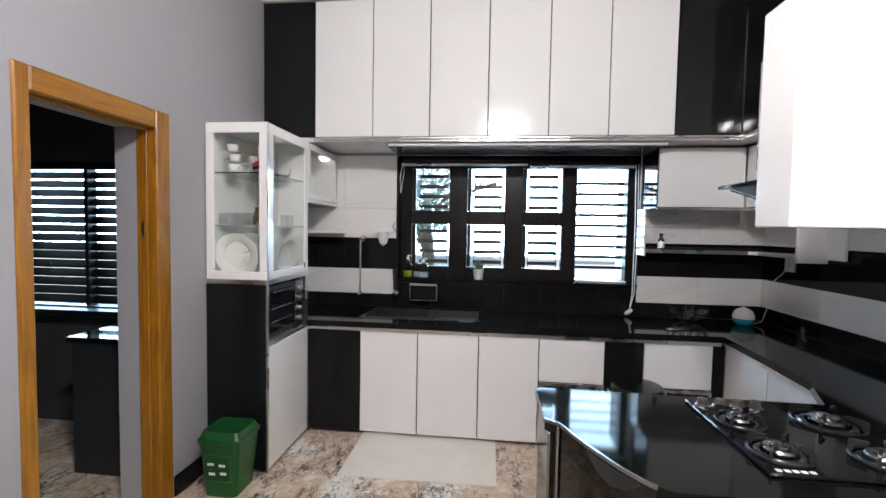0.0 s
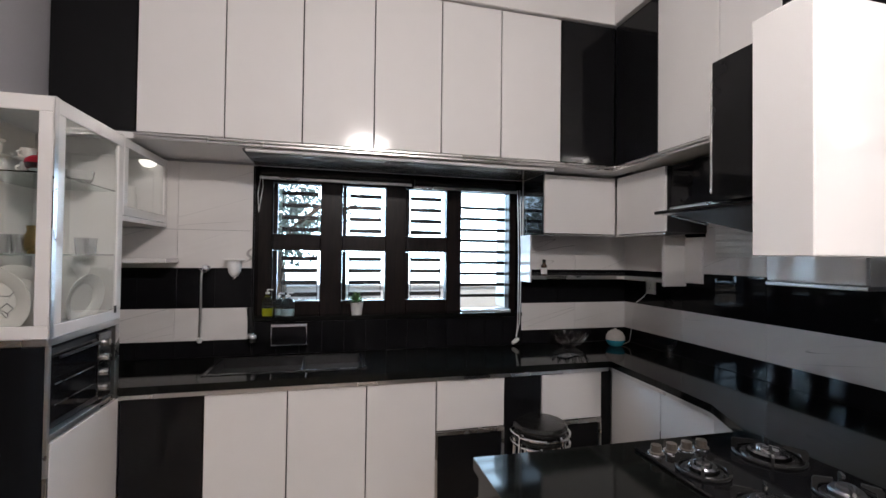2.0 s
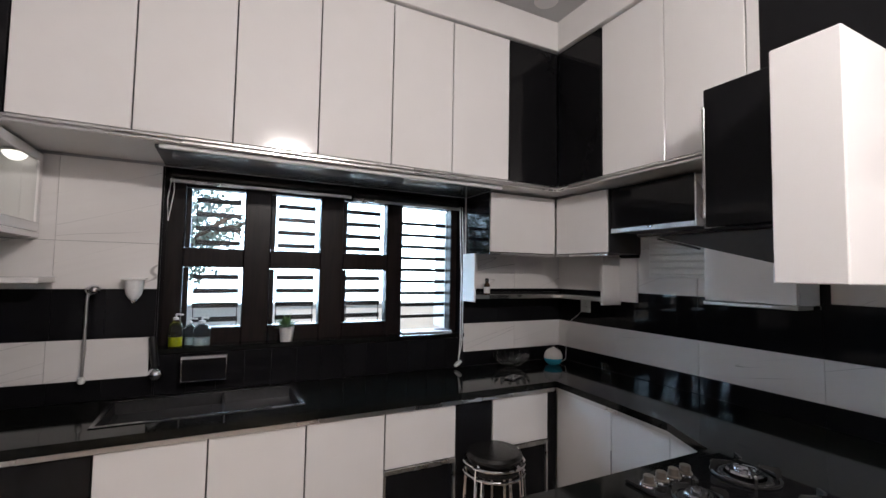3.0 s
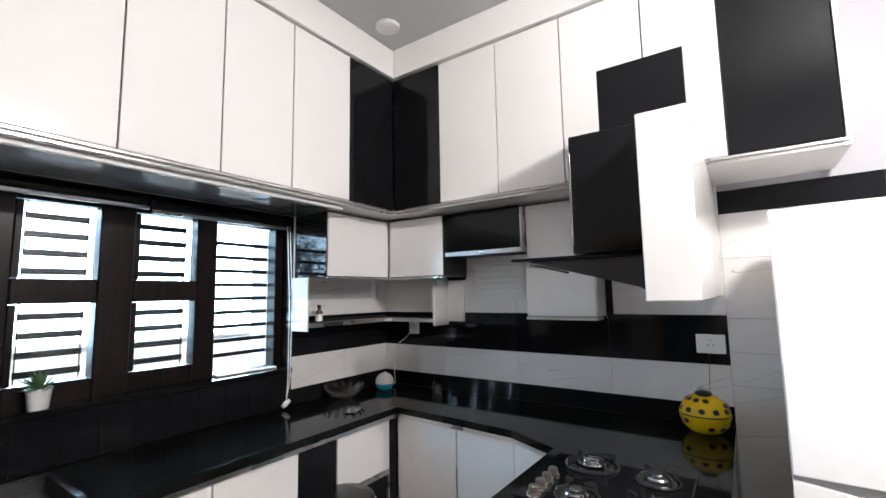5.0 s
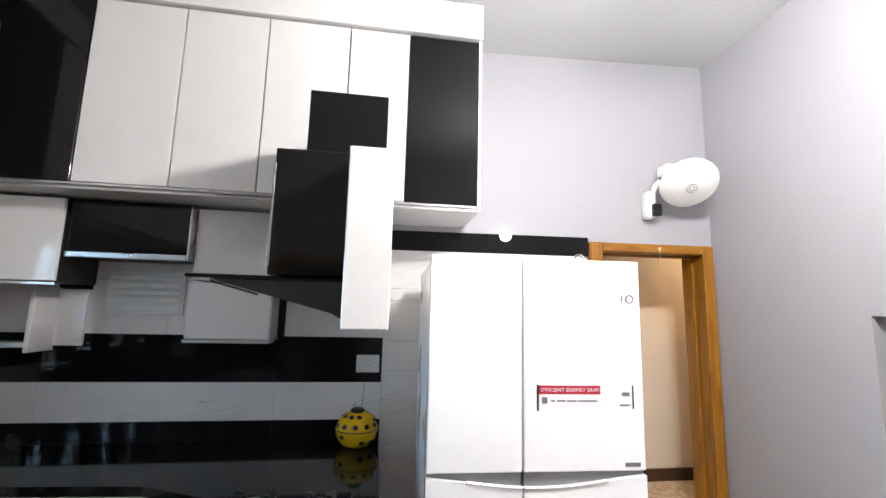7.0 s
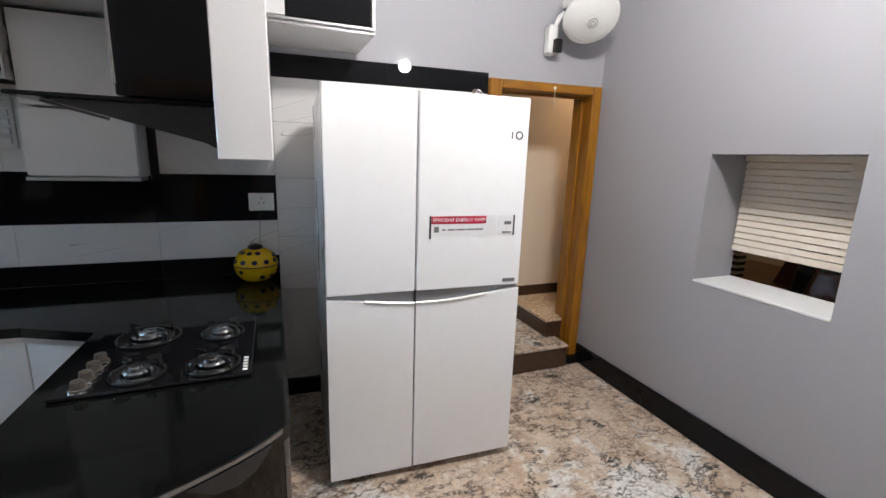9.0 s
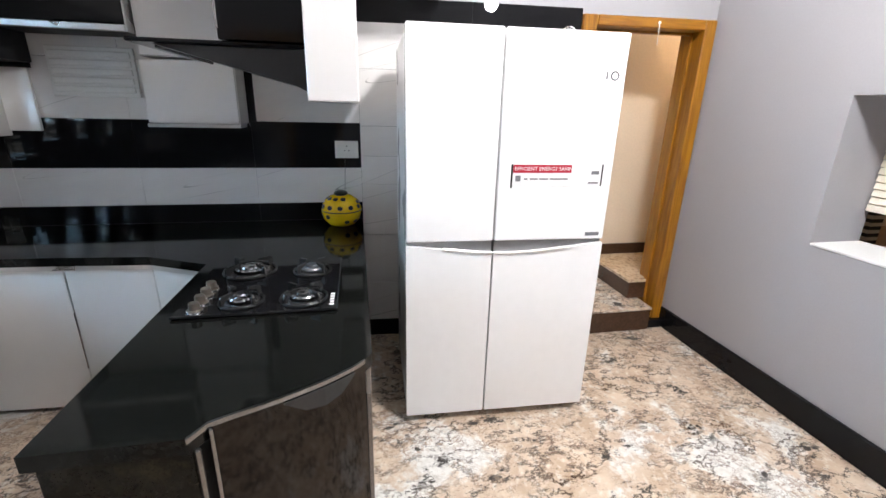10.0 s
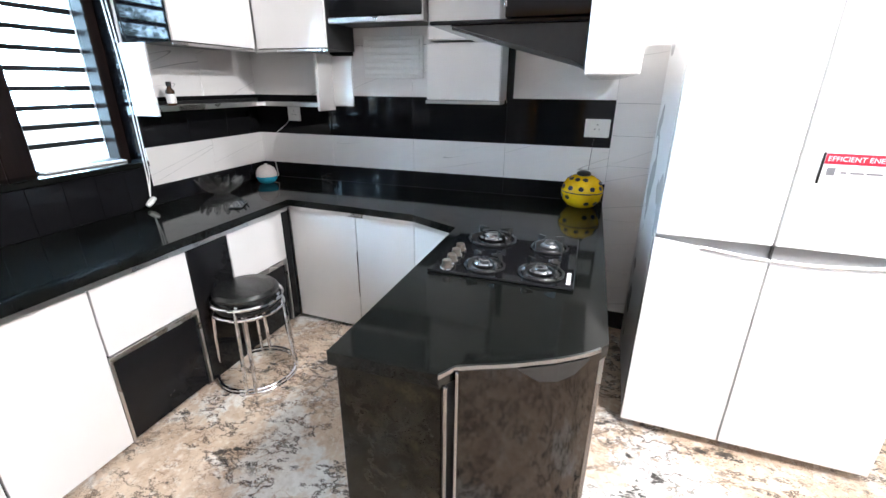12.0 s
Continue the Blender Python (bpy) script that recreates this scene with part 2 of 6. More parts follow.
ORANGEHEAD = wood("varnished_teak_rail", (0.20, 0.074, 0.004), (0.34, 0.145, 0.007), 0.33, "Y")
DARKWOOD = wood("dark_stained_wood", (0.004, 0.0028, 0.0025), (0.012, 0.007, 0.006), 0.3, spec=0.2)
TABLEWOOD = wood("table_wood", (0.12, 0.05, 0.018), (0.27, 0.12, 0.04), 0.3, "X")
GLASS = glass("clear_glass")
CASEGLASS = glass("faintly_smoked_glass", (0.84, 0.86, 0.84))
SHELFGLASS = glass("greenish_shelf_glass", (0.80, 0.92, 0.88))
FRIDGE = material("white_glass_front", (0.88, 0.88, 0.885), 0.10, vary=0.015, grain=20, bump=0.002)
GREYRECESS = material("grey_recess_plastic", (0.27, 0.265, 0.27), 0.35, vary=0.05)
FRIDGEBODY = material("white_enamel", (0.70, 0.70, 0.71), 0.3, vary=0.03)
CHINA = material("white_china", (0.82, 0.80, 0.77), 0.14, vary=0.03, bump=0.0)
PLASTIC = material("white_plastic", (0.78, 0.78, 0.76), 0.3, vary=0.03, bump=0.005)
GREEN = material("green_plastic", (0.003, 0.062, 0.010), 0.33, vary=0.1)
DARKGREEN = material("dark_green_plastic", (0.004, 0.06, 0.012), 0.4, vary=0.1)
YELLOW = material("yellow_glaze", (0.75, 0.46, 0.008), 0.16, vary=0.08, bump=0.0)
BLACKPLASTIC = material("black_plastic", (0.010, 0.010, 0.010), 0.32, vary=0.15, spec=0.3)
RUGMAT = material("cream_woven_mat", (0.80, 0.76, 0.70), 0.9, vary=0.06, grain=160, bump=0.5, patch=6)
LEATHER = material("black_leatherette", (0.014, 0.014, 0.014), 0.28, vary=0.2, grain=200, bump=0.12)
RED = material("red_print", (0.40, 0.008, 0.03), 0.35, vary=0.05)
GREYPRINT = material("grey_print", (0.16, 0.16, 0.17), 0.4, vary=0.1)
IVORY = material("ivory_knob", (0.085, 0.072, 0.06), 0.3, vary=0.05)
# Tree leaves coloured paler and greyer for the bright haze outside.
PALELEAF = material("hazy_leaf", (0.17, 0.23, 0.19), 0.45, vary=0.4, grain=12)
LEAF = material("leaf_green", (0.07, 0.16, 0.05), 0.5, vary=0.35, grain=25)
BARK = material("bark", (0.11, 0.08, 0.055), 0.9, vary=0.3, bump=0.5)
BEIGE = material("beige_hall_paint", (0.78, 0.65, 0.50), 0.6, vary=0.05)
HALLFLOOR = granite("hall_marble", [(0.42, 0.27, 0.16), (0.6, 0.45, 0.3), (0.68, 0.55, 0.42)], [0.3, 0.5, 0.7], 2.5, 0.15)
BROWNSTONE = material("brown_polished_stone", (0.06, 0.03, 0.018), 0.12, vary=0.3)
CONCRETE = material("weathered_render", (0.72, 0.71, 0.69), 0.8, vary=0.15, patch=1.0)
SOIL = material("garden_soil", (0.2, 0.16, 0.11), 0.9, vary=0.3, bump=0.4)
BLIND = material("cream_blind_slat", (0.72, 0.64, 0.54), 0.45, vary=0.04)
HAZE = material("bright_haze", (0.8, 0.8, 0.8), 0.9, bump=0.0, emit=((0.46, 0.72, 1.0), 20.0))
BULB = material("lit_bulb", (1, 1, 1), 0.4, emit=((1.0, 0.97, 0.94), 8.0))
DIMBULB = material("dim_lit_dome", (1, 1, 1), 0.4, emit=((1.0, 0.97, 0.94), 3.0))
WARMBULB = material("warm_lit_bulb", (1, 1, 1), 0.4, emit=((1.0, 0.75, 0.5), 12.0))


# ---- building helpers ----
def mesh_of(name, bm, mat, smooth=False):
    bmesh.ops.recalc_face_normals(bm, faces=bm.faces)
    me = bpy.data.meshes.new(name)
    bm.to_mesh(me)
    bm.free()
    me.materials.append(mat)
    if smooth:
        me.shade_smooth()
        me.set_sharp_from_angle(angle=radians(40))
    return me


def thing(name, at, label, category, group="", kind=""):
    ob = new(name)
    ob.empty_display_size = 0.05
    ob.location = at
    return tagged(ob, label, category, group, kind)


def part(name, bm, mat, parent, label="", smooth=False):
    """One mesh under a thing or a part; bm is in the world's metres while nothing is turned yet."""
    off, up = Vector(), parent
    while up:
        off += up.location
        up = up.parent
    bmesh.ops.translate(bm, verts=bm.verts, vec=-off)
    ob = new(name, mesh_of(name, bm, mat, smooth))
    ob.parent = parent
    return tagged(ob, label) if label else ob


def structure(name, bm, mat, label="", category="", smooth=False):
    return tagged(new(name, mesh_of(name, bm, mat, smooth)), label, category or name.split("_")[0], kind="structure")


def solo(name, bm, mat, label, category, group="", kind="", smooth=True):
    lo = Vector((0, 0, 0))
    bm.verts.ensure_lookup_table()
    lo = Vector((sum(v.co.x for v in bm.verts) / len(bm.verts), sum(v.co.y for v in bm.verts) / len(bm.verts), min(v.co.z for v in bm.verts)))
    bmesh.ops.translate(bm, verts=bm.verts, vec=-lo)
    ob = new(name, mesh_of(name, bm, mat, smooth))
    ob.location = lo
    return tagged(ob, label, category, group, kind)


def box(x0, x1, y0, y1, z0, z1, b=0.0, bm=None):
    """A box with chamfered edges b wide."""
    bm = bm or bmesh.new()
    lo, hi = [min(x0, x1), min(y0, y1), min(z0, z1)], [max(x0, x1), max(y0, y1), max(z0, z1)]
    if b <= 0:
        v = {s: bm.verts.new([hi[a] if s[a] > 0 else lo[a] for a in range(3)]) for s in ((i, j, k) for i in (-1, 1) for j in (-1, 1) for k in (-1, 1))}
        for a in range(3):
            o, q = (a + 1) % 3, (a + 2) % 3
            for s in (-1, 1):
                ring = []
                for i, j in ((-1, -1), (1, -1), (1, 1), (-1, 1)):
                    key = [0, 0, 0]
                    key[a], key[o], key[q] = s, i, j
                    ring.append(v[tuple(key)])
                bm.faces.new(ring if s > 0 else ring[::-1])
        return bm
    b = min(b, 0.45 * min(hi[a] - lo[a] for a in range(3)))
    v = {}
    signs = [(i, j, k) for i in (-1, 1) for j in (-1, 1) for k in (-1, 1)]
    for s in signs:
        for a in range(3):
            v[s, a] = bm.verts.new([(hi[c] - (0 if c == a else b)) if s[c] > 0 else (lo[c] + (0 if c == a else b)) for c in range(3)])
    for a in range(3):
        o, q = (a + 1) % 3, (a + 2) % 3
        for s in (-1, 1):
            def corner(i, j):
                key = [0, 0, 0]
                key[a], key[o], key[q] = s, i, j
                return tuple(key)
            bm.faces.new([v[corner(i, j), a] for i, j in ((-1, -1), (1, -1), (1, 1), (-1, 1))])
        for i in (-1, 1):
            for j in (-1, 1):
                def along(e):
                    key = [0, 0, 0]
                    key[a], key[o], key[q] = e, i, j
                    return tuple(key)
                bm.faces.new([v[along(-1), o], v[along(1), o], v[along(1), q], v[along(-1), q]])
    for s in signs:
        bm.faces.new([v[s, 0], v[s, 1], v[s, 2]])
    return bm


def prism(poly, z0, z1, bm=None):
    bm = bm or bmesh.new()
    lo, hi = [bm.verts.new((x, y, z0)) for x, y in poly], [bm.verts.new((x, y, z1)) for x, y in poly]
    bm.faces.new(lo[::-1])
    bm.faces.new(hi)
    for i in range(len(poly)):
        j = (i + 1) % len(poly)
        bm.faces.new([lo[i], lo[j], hi[j], hi[i]])
    return bm


def lathe(profile, at=(0, 0, 0), seg=24, bm=None):
    """Turns (radius, height) pairs round an upright axis."""
    bm = bm or bmesh.new()
    rings = []
    for r, z in profile:
        if r < 1e-5:
            rings.append([bm.verts.new((at[0], at[1], at[2] + z))])
        else:
            rings.append([bm.verts.new((at[0] + r * math.cos(2 * math.pi * i / seg), at[1] + r * math.sin(2 * math.pi * i / seg), at[2] + z)) for i in range(seg)])
    for a, c in zip(rings, rings[1:]):
        for i in range(seg):
            j = (i + 1) % seg
            ring = [a[i % len(a)], a[j % len(a)], c[j % len(c)], c[i % len(c)]]
            ring = [p for q, p in enumerate(ring) if p not in ring[:q]]
            if len(ring) > 2:
                bm.faces.new(ring)
    for ring in (rings[0], rings[-1]):
        if len(ring) > 2:
            bm.faces.new(ring)
    return bm


def tube(points, r, seg=8, closed=False, bm=None):
    bm = bm or bmesh.new()
    pts = [Vector(p) for p in points]
    rings = []
    for i, p in enumerate(pts):
        a, c = pts[(i - 1) % len(pts)] if closed or i else p, pts[(i + 1) % len(pts)] if closed or i < len(pts) - 1 else p
        d = (c - a).normalized()
        side = d.cross(Vector((0.31, 0.23, 0.92)) if abs(d.z) < 0.9 else Vector((1, 0.2, 0))).normalized()
        up = d.cross(side)
        rings.append([bm.verts.new(p + r * (math.cos(2 * math.pi * k / seg) * side + math.sin(2 * math.pi * k / seg) * up)) for k in range(seg)])
    for i in range(len(rings) - (0 if closed else 1)):
        a, c = rings[i], rings[(i + 1) % len(rings)]
        for k in range(seg):
            bm.faces.new([a[k], a[(k + 1) % seg], c[(k + 1) % seg], c[k]])
    if not closed:
        bm.faces.new(rings[0])
        bm.faces.new(rings[-1])
    return bm


def circle(cx, cy, z, r, n=32):
    return [(cx + r * math.cos(2 * math.pi * i / n), cy + r * math.sin(2 * math.pi * i / n), z) for i in range(n)]


def sphere(at, r, sx=1, sy=1, sz=1, seg=20, bm=None):
    return lathe([(0 if i in (0, 12) else r * sx * math.sin(math.pi * i / 12), -r * sz * math.cos(math.pi * i / 12)) for i in range(13)], at, seg, bm)


# ---- plan: the north-east floor corner is the origin, x runs east, y north ----
WEST, SOUTH, TOP = -3.77, -4.57, 3.32
# the east wall bends west by four degrees from here on to the south
BEND = Matrix.Translation((0, -2.42, 0)) @ Matrix.Rotation(radians(-4.0), 4, "Z") @ Matrix.Translation((0, 2.42, 0))


def bent(ob):
    ob.matrix_basis = BEND @ ob.matrix_basis
    return ob


# ---- the large structure ----
structure("floor", prism([(-0.1, SOUTH), (0.0, -2.42), (0, 0), (WEST, 0), (WEST, -0.5), (-6.5, -0.5), (-6.5, -3.4), (WEST, -3.4), (WEST, SOUTH)], -0.12, 0), FLOOR, "polished beige and brown granite floor with dark veins", "floor")
structure("ceiling", box(WEST - 0.2, 0.2, SOUTH - 0.2, 0.2, TOP, TOP + 0.15), CEILING, "pale grey painted ceiling", "ceiling")

# north wall round the window opening
WX0, WX1, WZ0, WZ1 = -2.86, -0.925, 1.06, 2.085
bm = box(WEST - 0.23, WX0, 0, 0.24, 0, TOP)
box(WX1, 0.24, 0, 0.24, 0, TOP, bm=bm)
box(WX0, WX1, 0, 0.24, 0, WZ0, bm=bm)
box(WX0, WX1, 0, 0.24, WZ1, TOP, bm=bm)
structure("wall_north", bm, PAINT, "grey painted wall behind the long worktop", "wall")

# east wall with the hall doorway
DY0, DY1, DZ = -4.505, -3.80, 1.99
structure("wall_east", box(0, 0.24, -2.42, 0, 0, TOP), PAINT, "grey painted wall behind the hob counter", "wall")
bm = box(0, 0.2, DY1, -2.42, 0, TOP)
box(0, 0.2, SOUTH - 0.30, DY0, 0, TOP, bm=bm)
box(0, 0.2, DY0, DY1, DZ, TOP, bm=bm)
bent(structure("wall_east_door", bm, PAINT, "grey painted wall with a doorway to the hall", "wall"))

# south wall with the serving hatch
HX0, HX1, HZ0, HZ1 = -1.712, -1.055, 0.897, 1.592
bm = box(WEST - 0.23, HX0, SOUTH - 0.3, SOUTH, 0, TOP)
box(HX1, 0, SOUTH - 0.3, SOUTH, 0, TOP, bm=bm)
box(HX0, HX1, SOUTH - 0.3, SOUTH, 0, HZ0, bm=bm)
box(HX0, HX1, SOUTH - 0.3, SOUTH, HZ1, TOP, bm=bm)
structure("wall_south", bm, PAINT, "lilac-grey painted wall with a serving hatch", "wall")

# west wall with the store room doorway
AY0, AY1, AZ = -2.15, -1.53, 1.975
bm = box(WEST - 0.23, WEST, AY1, 0, 0, TOP)
box(WEST - 0.23, WEST, SOUTH, AY0, 0, TOP, bm=bm)
box(WEST - 0.23, WEST, AY0, AY1, AZ, TOP, bm=bm)
structure("wall_west", bm, PAINT, "grey painted wall with a teak-framed doorway", "wall")

# skirtings
structure("baseboard_south", box(WEST, -0.17, SOUTH, SOUTH + 0.022, 0, 0.15, 0.005), BLACKTILE, "polished black stone skirting", "baseboard")
bm = box(WEST, WEST + 0.016, AY1 + 0.09, -1.17, 0, 0.115, 0.004)
box(WEST, WEST + 0.016, SOUTH + 0.02, AY0 - 0.1, 0, 0.115, 0.004, bm=bm)
structure("baseboard_west", bm, BLACKTILE, "polished black stone skirting", "baseboard")
bent(structure("baseboard_east", box(-0.016, 0, -3.66, -2.43, 0, 0.115, 0.004), BLACKTILE, "polished black stone skirting", "baseboard"))

# cornice boards above the lofts
structure("cornice_north", box(WEST, -0.45, -0.525, -0.03, 3.105, TOP - 0.002, 0.004), WHITE, "white boxed cornice above the wall cabinets", "cornice")
structure("cornice_east", box(-0.492, -0.03, -2.91, -0.53, 3.105, TOP - 0.002, 0.004), WHITE, "white boxed cornice above the wall cabinets", "cornice")


# door frames
def door_frame(name, x0, x1, y0, y1, top, width, label, near=0.0, rise=0.0):
    y0, y1, top, width = y0 + 0.012, y1 - 0.012, top - 0.012, width + 0.012
    root = thing(name, (x0, (y0 + y1) / 2, 0), label, "door frame", kind="structure")
    part("jamb", box(x0, x1, y0 - width + near, y0, 0, top + width - rise, 0.006), ORANGEWOOD, root)
    part("jamb", box(x0, x1, y1, y1 + width, 0, top + width - rise, 0.006), ORANGEWOOD, root)
    part("head", box(x0, x1, y0, y1, top, top + width - rise, 0.006), ORANGEHEAD, root)
    part("stop", box(x0 + (x1 - x0) * 0.45, x0 + (x1 - x0) * 0.62, y0, y0 + 0.014, 0, top - 0.014, 0.003), ORANGEWOOD, root)
    part("stop", box(x0 + (x1 - x0) * 0.45, x0 + (x1 - x0) * 0.62, y1 - 0.014, y1, 0, top - 0.014, 0.003), ORANGEWOOD, root)
    part("stop", box(x0 + (x1 - x0) * 0.45, x0 + (x1 - x0) * 0.62, y0, y1, top - 0.014, top, 0.003), ORANGEWOOD, root)
    return root


door_frame("door_1", WEST - 0.105, WEST + 0.012, AY0, AY1, AZ, 0.08, "open doorway in a varnished teak frame", 0.035)
latch = thing("strike_plate", (WEST - 0.06, AY1 - 0.014, 1.44), "dark metal strike plate on the door jamb", "latch")
part("plate", box(WEST - 0.075, WEST - 0.05, AY1 - 0.015, AY1 - 0.0122, 1.42, 1.50, 0.001), DARKSTEEL, latch)
part("keeper", box(WEST - 0.07, WEST - 0.055, AY1 - 0.022, AY1 - 0.0151, 1.45, 1.475, 0.001), DARKSTEEL, latch)
bent(door_frame("door_2", -0.03, 0.206, DY0, DY1, DZ, 0.08, "open doorway in a varnished teak frame beside the fridge", 0.02, 0.035))


# window: four bays in a dark timber frame, with flat iron bars outside
def window_north():
    root = thing("window_1", ((WX0 + WX1) / 2, 0.16, WZ0), "dark timber window with four bays and flat iron bars", "window", kind="structure")
    y0, y1 = 0.115, 0.205
    bays = [(-2.762, -2.44), (-2.286, -1.973), (-1.82, -1.503), (-1.385, -0.985)]
    edges = [WX0] + [e for bay in bays for e in bay] + [WX1]
    for a, c in zip(edges[0::2], edges[1::2]):
        part("mullion", box(a, c, y0, y1, WZ0, WZ1, 0.006), DARKWOOD, root)
    for i, (a, c) in enumerate(bays):
        part("head_rail", box(a, c, y0, y1, 2.0, WZ1, 0.005), DARKWOOD, root)
        part("bottom_rail", box(a, c, y0, y1, WZ0, 1.165 if i < 3 else 1.085, 0.005), DARKWOOD, root)
        if i < 3:
            part("transom", box(a, c, y0, y1, 1.525, 1.64, 0.005), DARKWOOD, root)
        panes = [(1.165, 1.525), (1.64, 2.0)] if i < 3 else []
        for z0, z1 in panes:
            sash = part("sash", box(a + 0.002, a + 0.03, y0 + 0.02, y1 - 0.02, z0 + 0.002, z1 - 0.002, 0.004), DARKWOOD, root)
            bm = box(a + 0.03, c - 0.012, 0.158, 0.163, z0 + 0.01, z1 - 0.01)
            pane = part("pane", bm, GLASS, root)
            pane.visible_shadow = False
            for j in range(4):
                z = z1 - (z1 - z0) * (0.165 + 0.243 * j)
                part("iron_bar", box(a + 0.05, c - 0.018, 0.214, 0.222, z - 0.0155, z + 0.0155, 0.002), BLACKPLASTIC, root)
            for x in (a + 0.054, c - 0.026):
                part("iron_rod", box(x, x + 0.005, 0.2225, 0.2275, z0 - 0.03, z1 + 0.03), BLACKPLASTIC, root)
        if i == 3:
            for j in range(9):
                z = 1.17 + 0.088 * j
                part("iron_bar", box(a - 0.02, c + 0.02, 0.214, 0.222, z, z + 0.024, 0.002), BLACKPLASTIC, root)
    part("reveal_board", box(-0.984, -0.972, 0.206, 0.40, 1.085, 2.0, 0.003), OFFWHITE, root, "pale outer reveal")
    # Off-white piece stands for daylight falling on the sill of this bay.
    part("lit_sill_strip", box(-1.384, -0.986, 0.07, 0.113, 1.0735, 1.083, 0.002), OFFWHITE, root, "pale strip for daylight on the sill under the open bay")
    return root


window_north()
structure("window_sill", box(WX0, WX1, -0.012, 0.115, WZ0 - 0.02, WZ0 + 0.012, 0.004), STONE, "polished black granite window sill", "sill")
bm = box(WX0, WX0 + 0.008, 0.0, 0.115, WZ0 + 0.012, WZ1)
box(WX1 - 0.008, WX1, 0.0, 0.115, WZ0 + 0.012, WZ1, bm=bm)
box(WX0 + 0.008, WX1 - 0.008, 0.0, 0.115, WZ1 - 0.008, WZ1, bm=bm)
structure("window_lining", bm, BLACKTILE, "black glazed lining of the window recess", "lining")


# ---- wall cabinets at the top (lofts) ----
def cabinet(name, x0, x1, y0, y1, z0, z1, face, doormat, label, group, gap=0.0035, sides=None):
    """A cupboard unit: a dark carcass and one flush door on the side 'S' (south) or 'W' (west)."""
    root = thing(name, ((x0 + x1) / 2, (y0 + y1) / 2, z0), label, "cabinet", group)
    d = 0.019
    if face == "S":
        part("body", box(x0 + 0.0012, x1 - 0.0012, y0 + d + 0.002, y1, z0, z1), sides or BLACKMATT, root)
        part("door", box(x0 + gap, x1 - gap, y0, y0 + d, z0 + gap, z1 - gap, 0.002), doormat, root)
    else:
        part("body", box(x0 + d + 0.002, x1, y0 + 0.0012, y1 - 0.0012, z0, z1), sides or BLACKMATT, root)
        part("door", box(x0, x0 + d, y0 + gap, y1 - gap, z0 + gap, z1 - gap, 0.002), doormat, root)
    return root


LZ0, LZ1 = 2.135, 3.10
xs = [WEST + 0.005, -3.372, -2.943, -2.532, -2.122, -1.707, -1.309, -0.881, -0.467]
for i, (a, c) in enumerate(zip(xs, xs[1:])):
    dark = i in (0, 7)
    cabinet("loft_cabinet", a, c, -0.50, -0.004, LZ0, LZ1, "S", BLACK if dark else WHITE,
            "glossy black loft cabinet door, closed" if dark else "glossy white loft cabinet door, closed", "loft cabinets")
ys = [-0.503, -0.906, -1.337, -1.747, -2.171, -2.497, -2.890]
for i, (a, c) in enumerate(zip(ys, ys[1:])):
    dark = i in (0, 5)
    cabinet("loft_cabinet", -0.465, -0.004, c, a, LZ0, LZ1, "W", BLACK if dark else WHITE,
            "glossy black loft cabinet door, closed" if dark else "glossy white loft cabinet door, closed", "loft cabinets")
structure("loft_end_panel", box(-0.470, -0.004, -2.908, -2.891, LZ0 - 0.03, 3.104, 0.002), WHITE, "white end panel of the loft cabinets", "panel")

# boards and aluminium profiles under the lofts
structure("loft_soffit_north", box(WEST, -0.335, -0.495, -0.004, 2.10, LZ0 - 0.002), WHITE, "white board under the loft cabinets", "soffit")
structure("loft_soffit_east", box(-0.462, -0.004, -2.89, -0.5, 2.10, LZ0 - 0.002), WHITE, "white board under the loft cabinets", "soffit")
structure("window_soffit", box(-2.86, -0.92, -0.44, -0.004, 2.088, 2.099), SOFFIT, "dark reflective board above the window", "soffit")


def profile_trim(name, x0, x1, y0, y1, z):
    bm = box(x0, x1, y0, y1, z, z + 0.012, 0.002)
    box(x0 - 0.004 if x1 - x0 < y1 - y0 else x0, x1, y0 - 0.004 if x1 - x0 > y1 - y0 else y0, y1, z + 0.018, z + 0.032, 0.003, bm=bm)
    return structure(name, bm, ALU, "aluminium edge profile under the loft cabinets", "trim")


profile_trim("trim_north", -3.378, -0.47, -0.508, -0.496, 2.10)
profile_trim("trim_east", -0.474, -0.463, -2.905, -0.51, 2.10)
structure("light_rail", box(-2.84, -0.91, -0.47, -0.445, 2.078, 2.098, 0.003), OFFWHITE, "slim white rail above the window", "rail")

# ---- tiled bands on the walls ----
Z1, Z2, Z3 = 0.93, 1.14, 1.40


def band_tiles(name, lo, hi, z0, z1, wall, mat, pitch, label, proud=0.008, bend=False):
    """A run of wall tiles with fine open joints; each tile is a piece of its own."""
    back = box(lo, hi, -0.003, -0.0005, z0, z1) if wall == "N" else box(-0.003, -0.0005, lo, hi, z0, z1)
    root = structure(name, back, DARKSTEEL, label, "wall tiles")
    n = max(1, round((hi - lo) / pitch))
    w = (hi - lo) / n
    g = 0.0008
    piece = None
    for i in range(n):
        if piece is None:
            bm = box(lo + g, lo + w - g, -proud, -0.003, z0 + g, z1 - g, 0.001) if wall == "N" else box(-proud, -0.003, lo + g, lo + w - g, z0 + g, z1 - g, 0.001)
            piece = mesh_of("tile", bm, mat)
        ob = new("tile", piece)
        ob.parent = root
        ob.location = (i * w, 0, 0) if wall == "N" else (0, i * w, 0)
    return bent(root) if bend else root


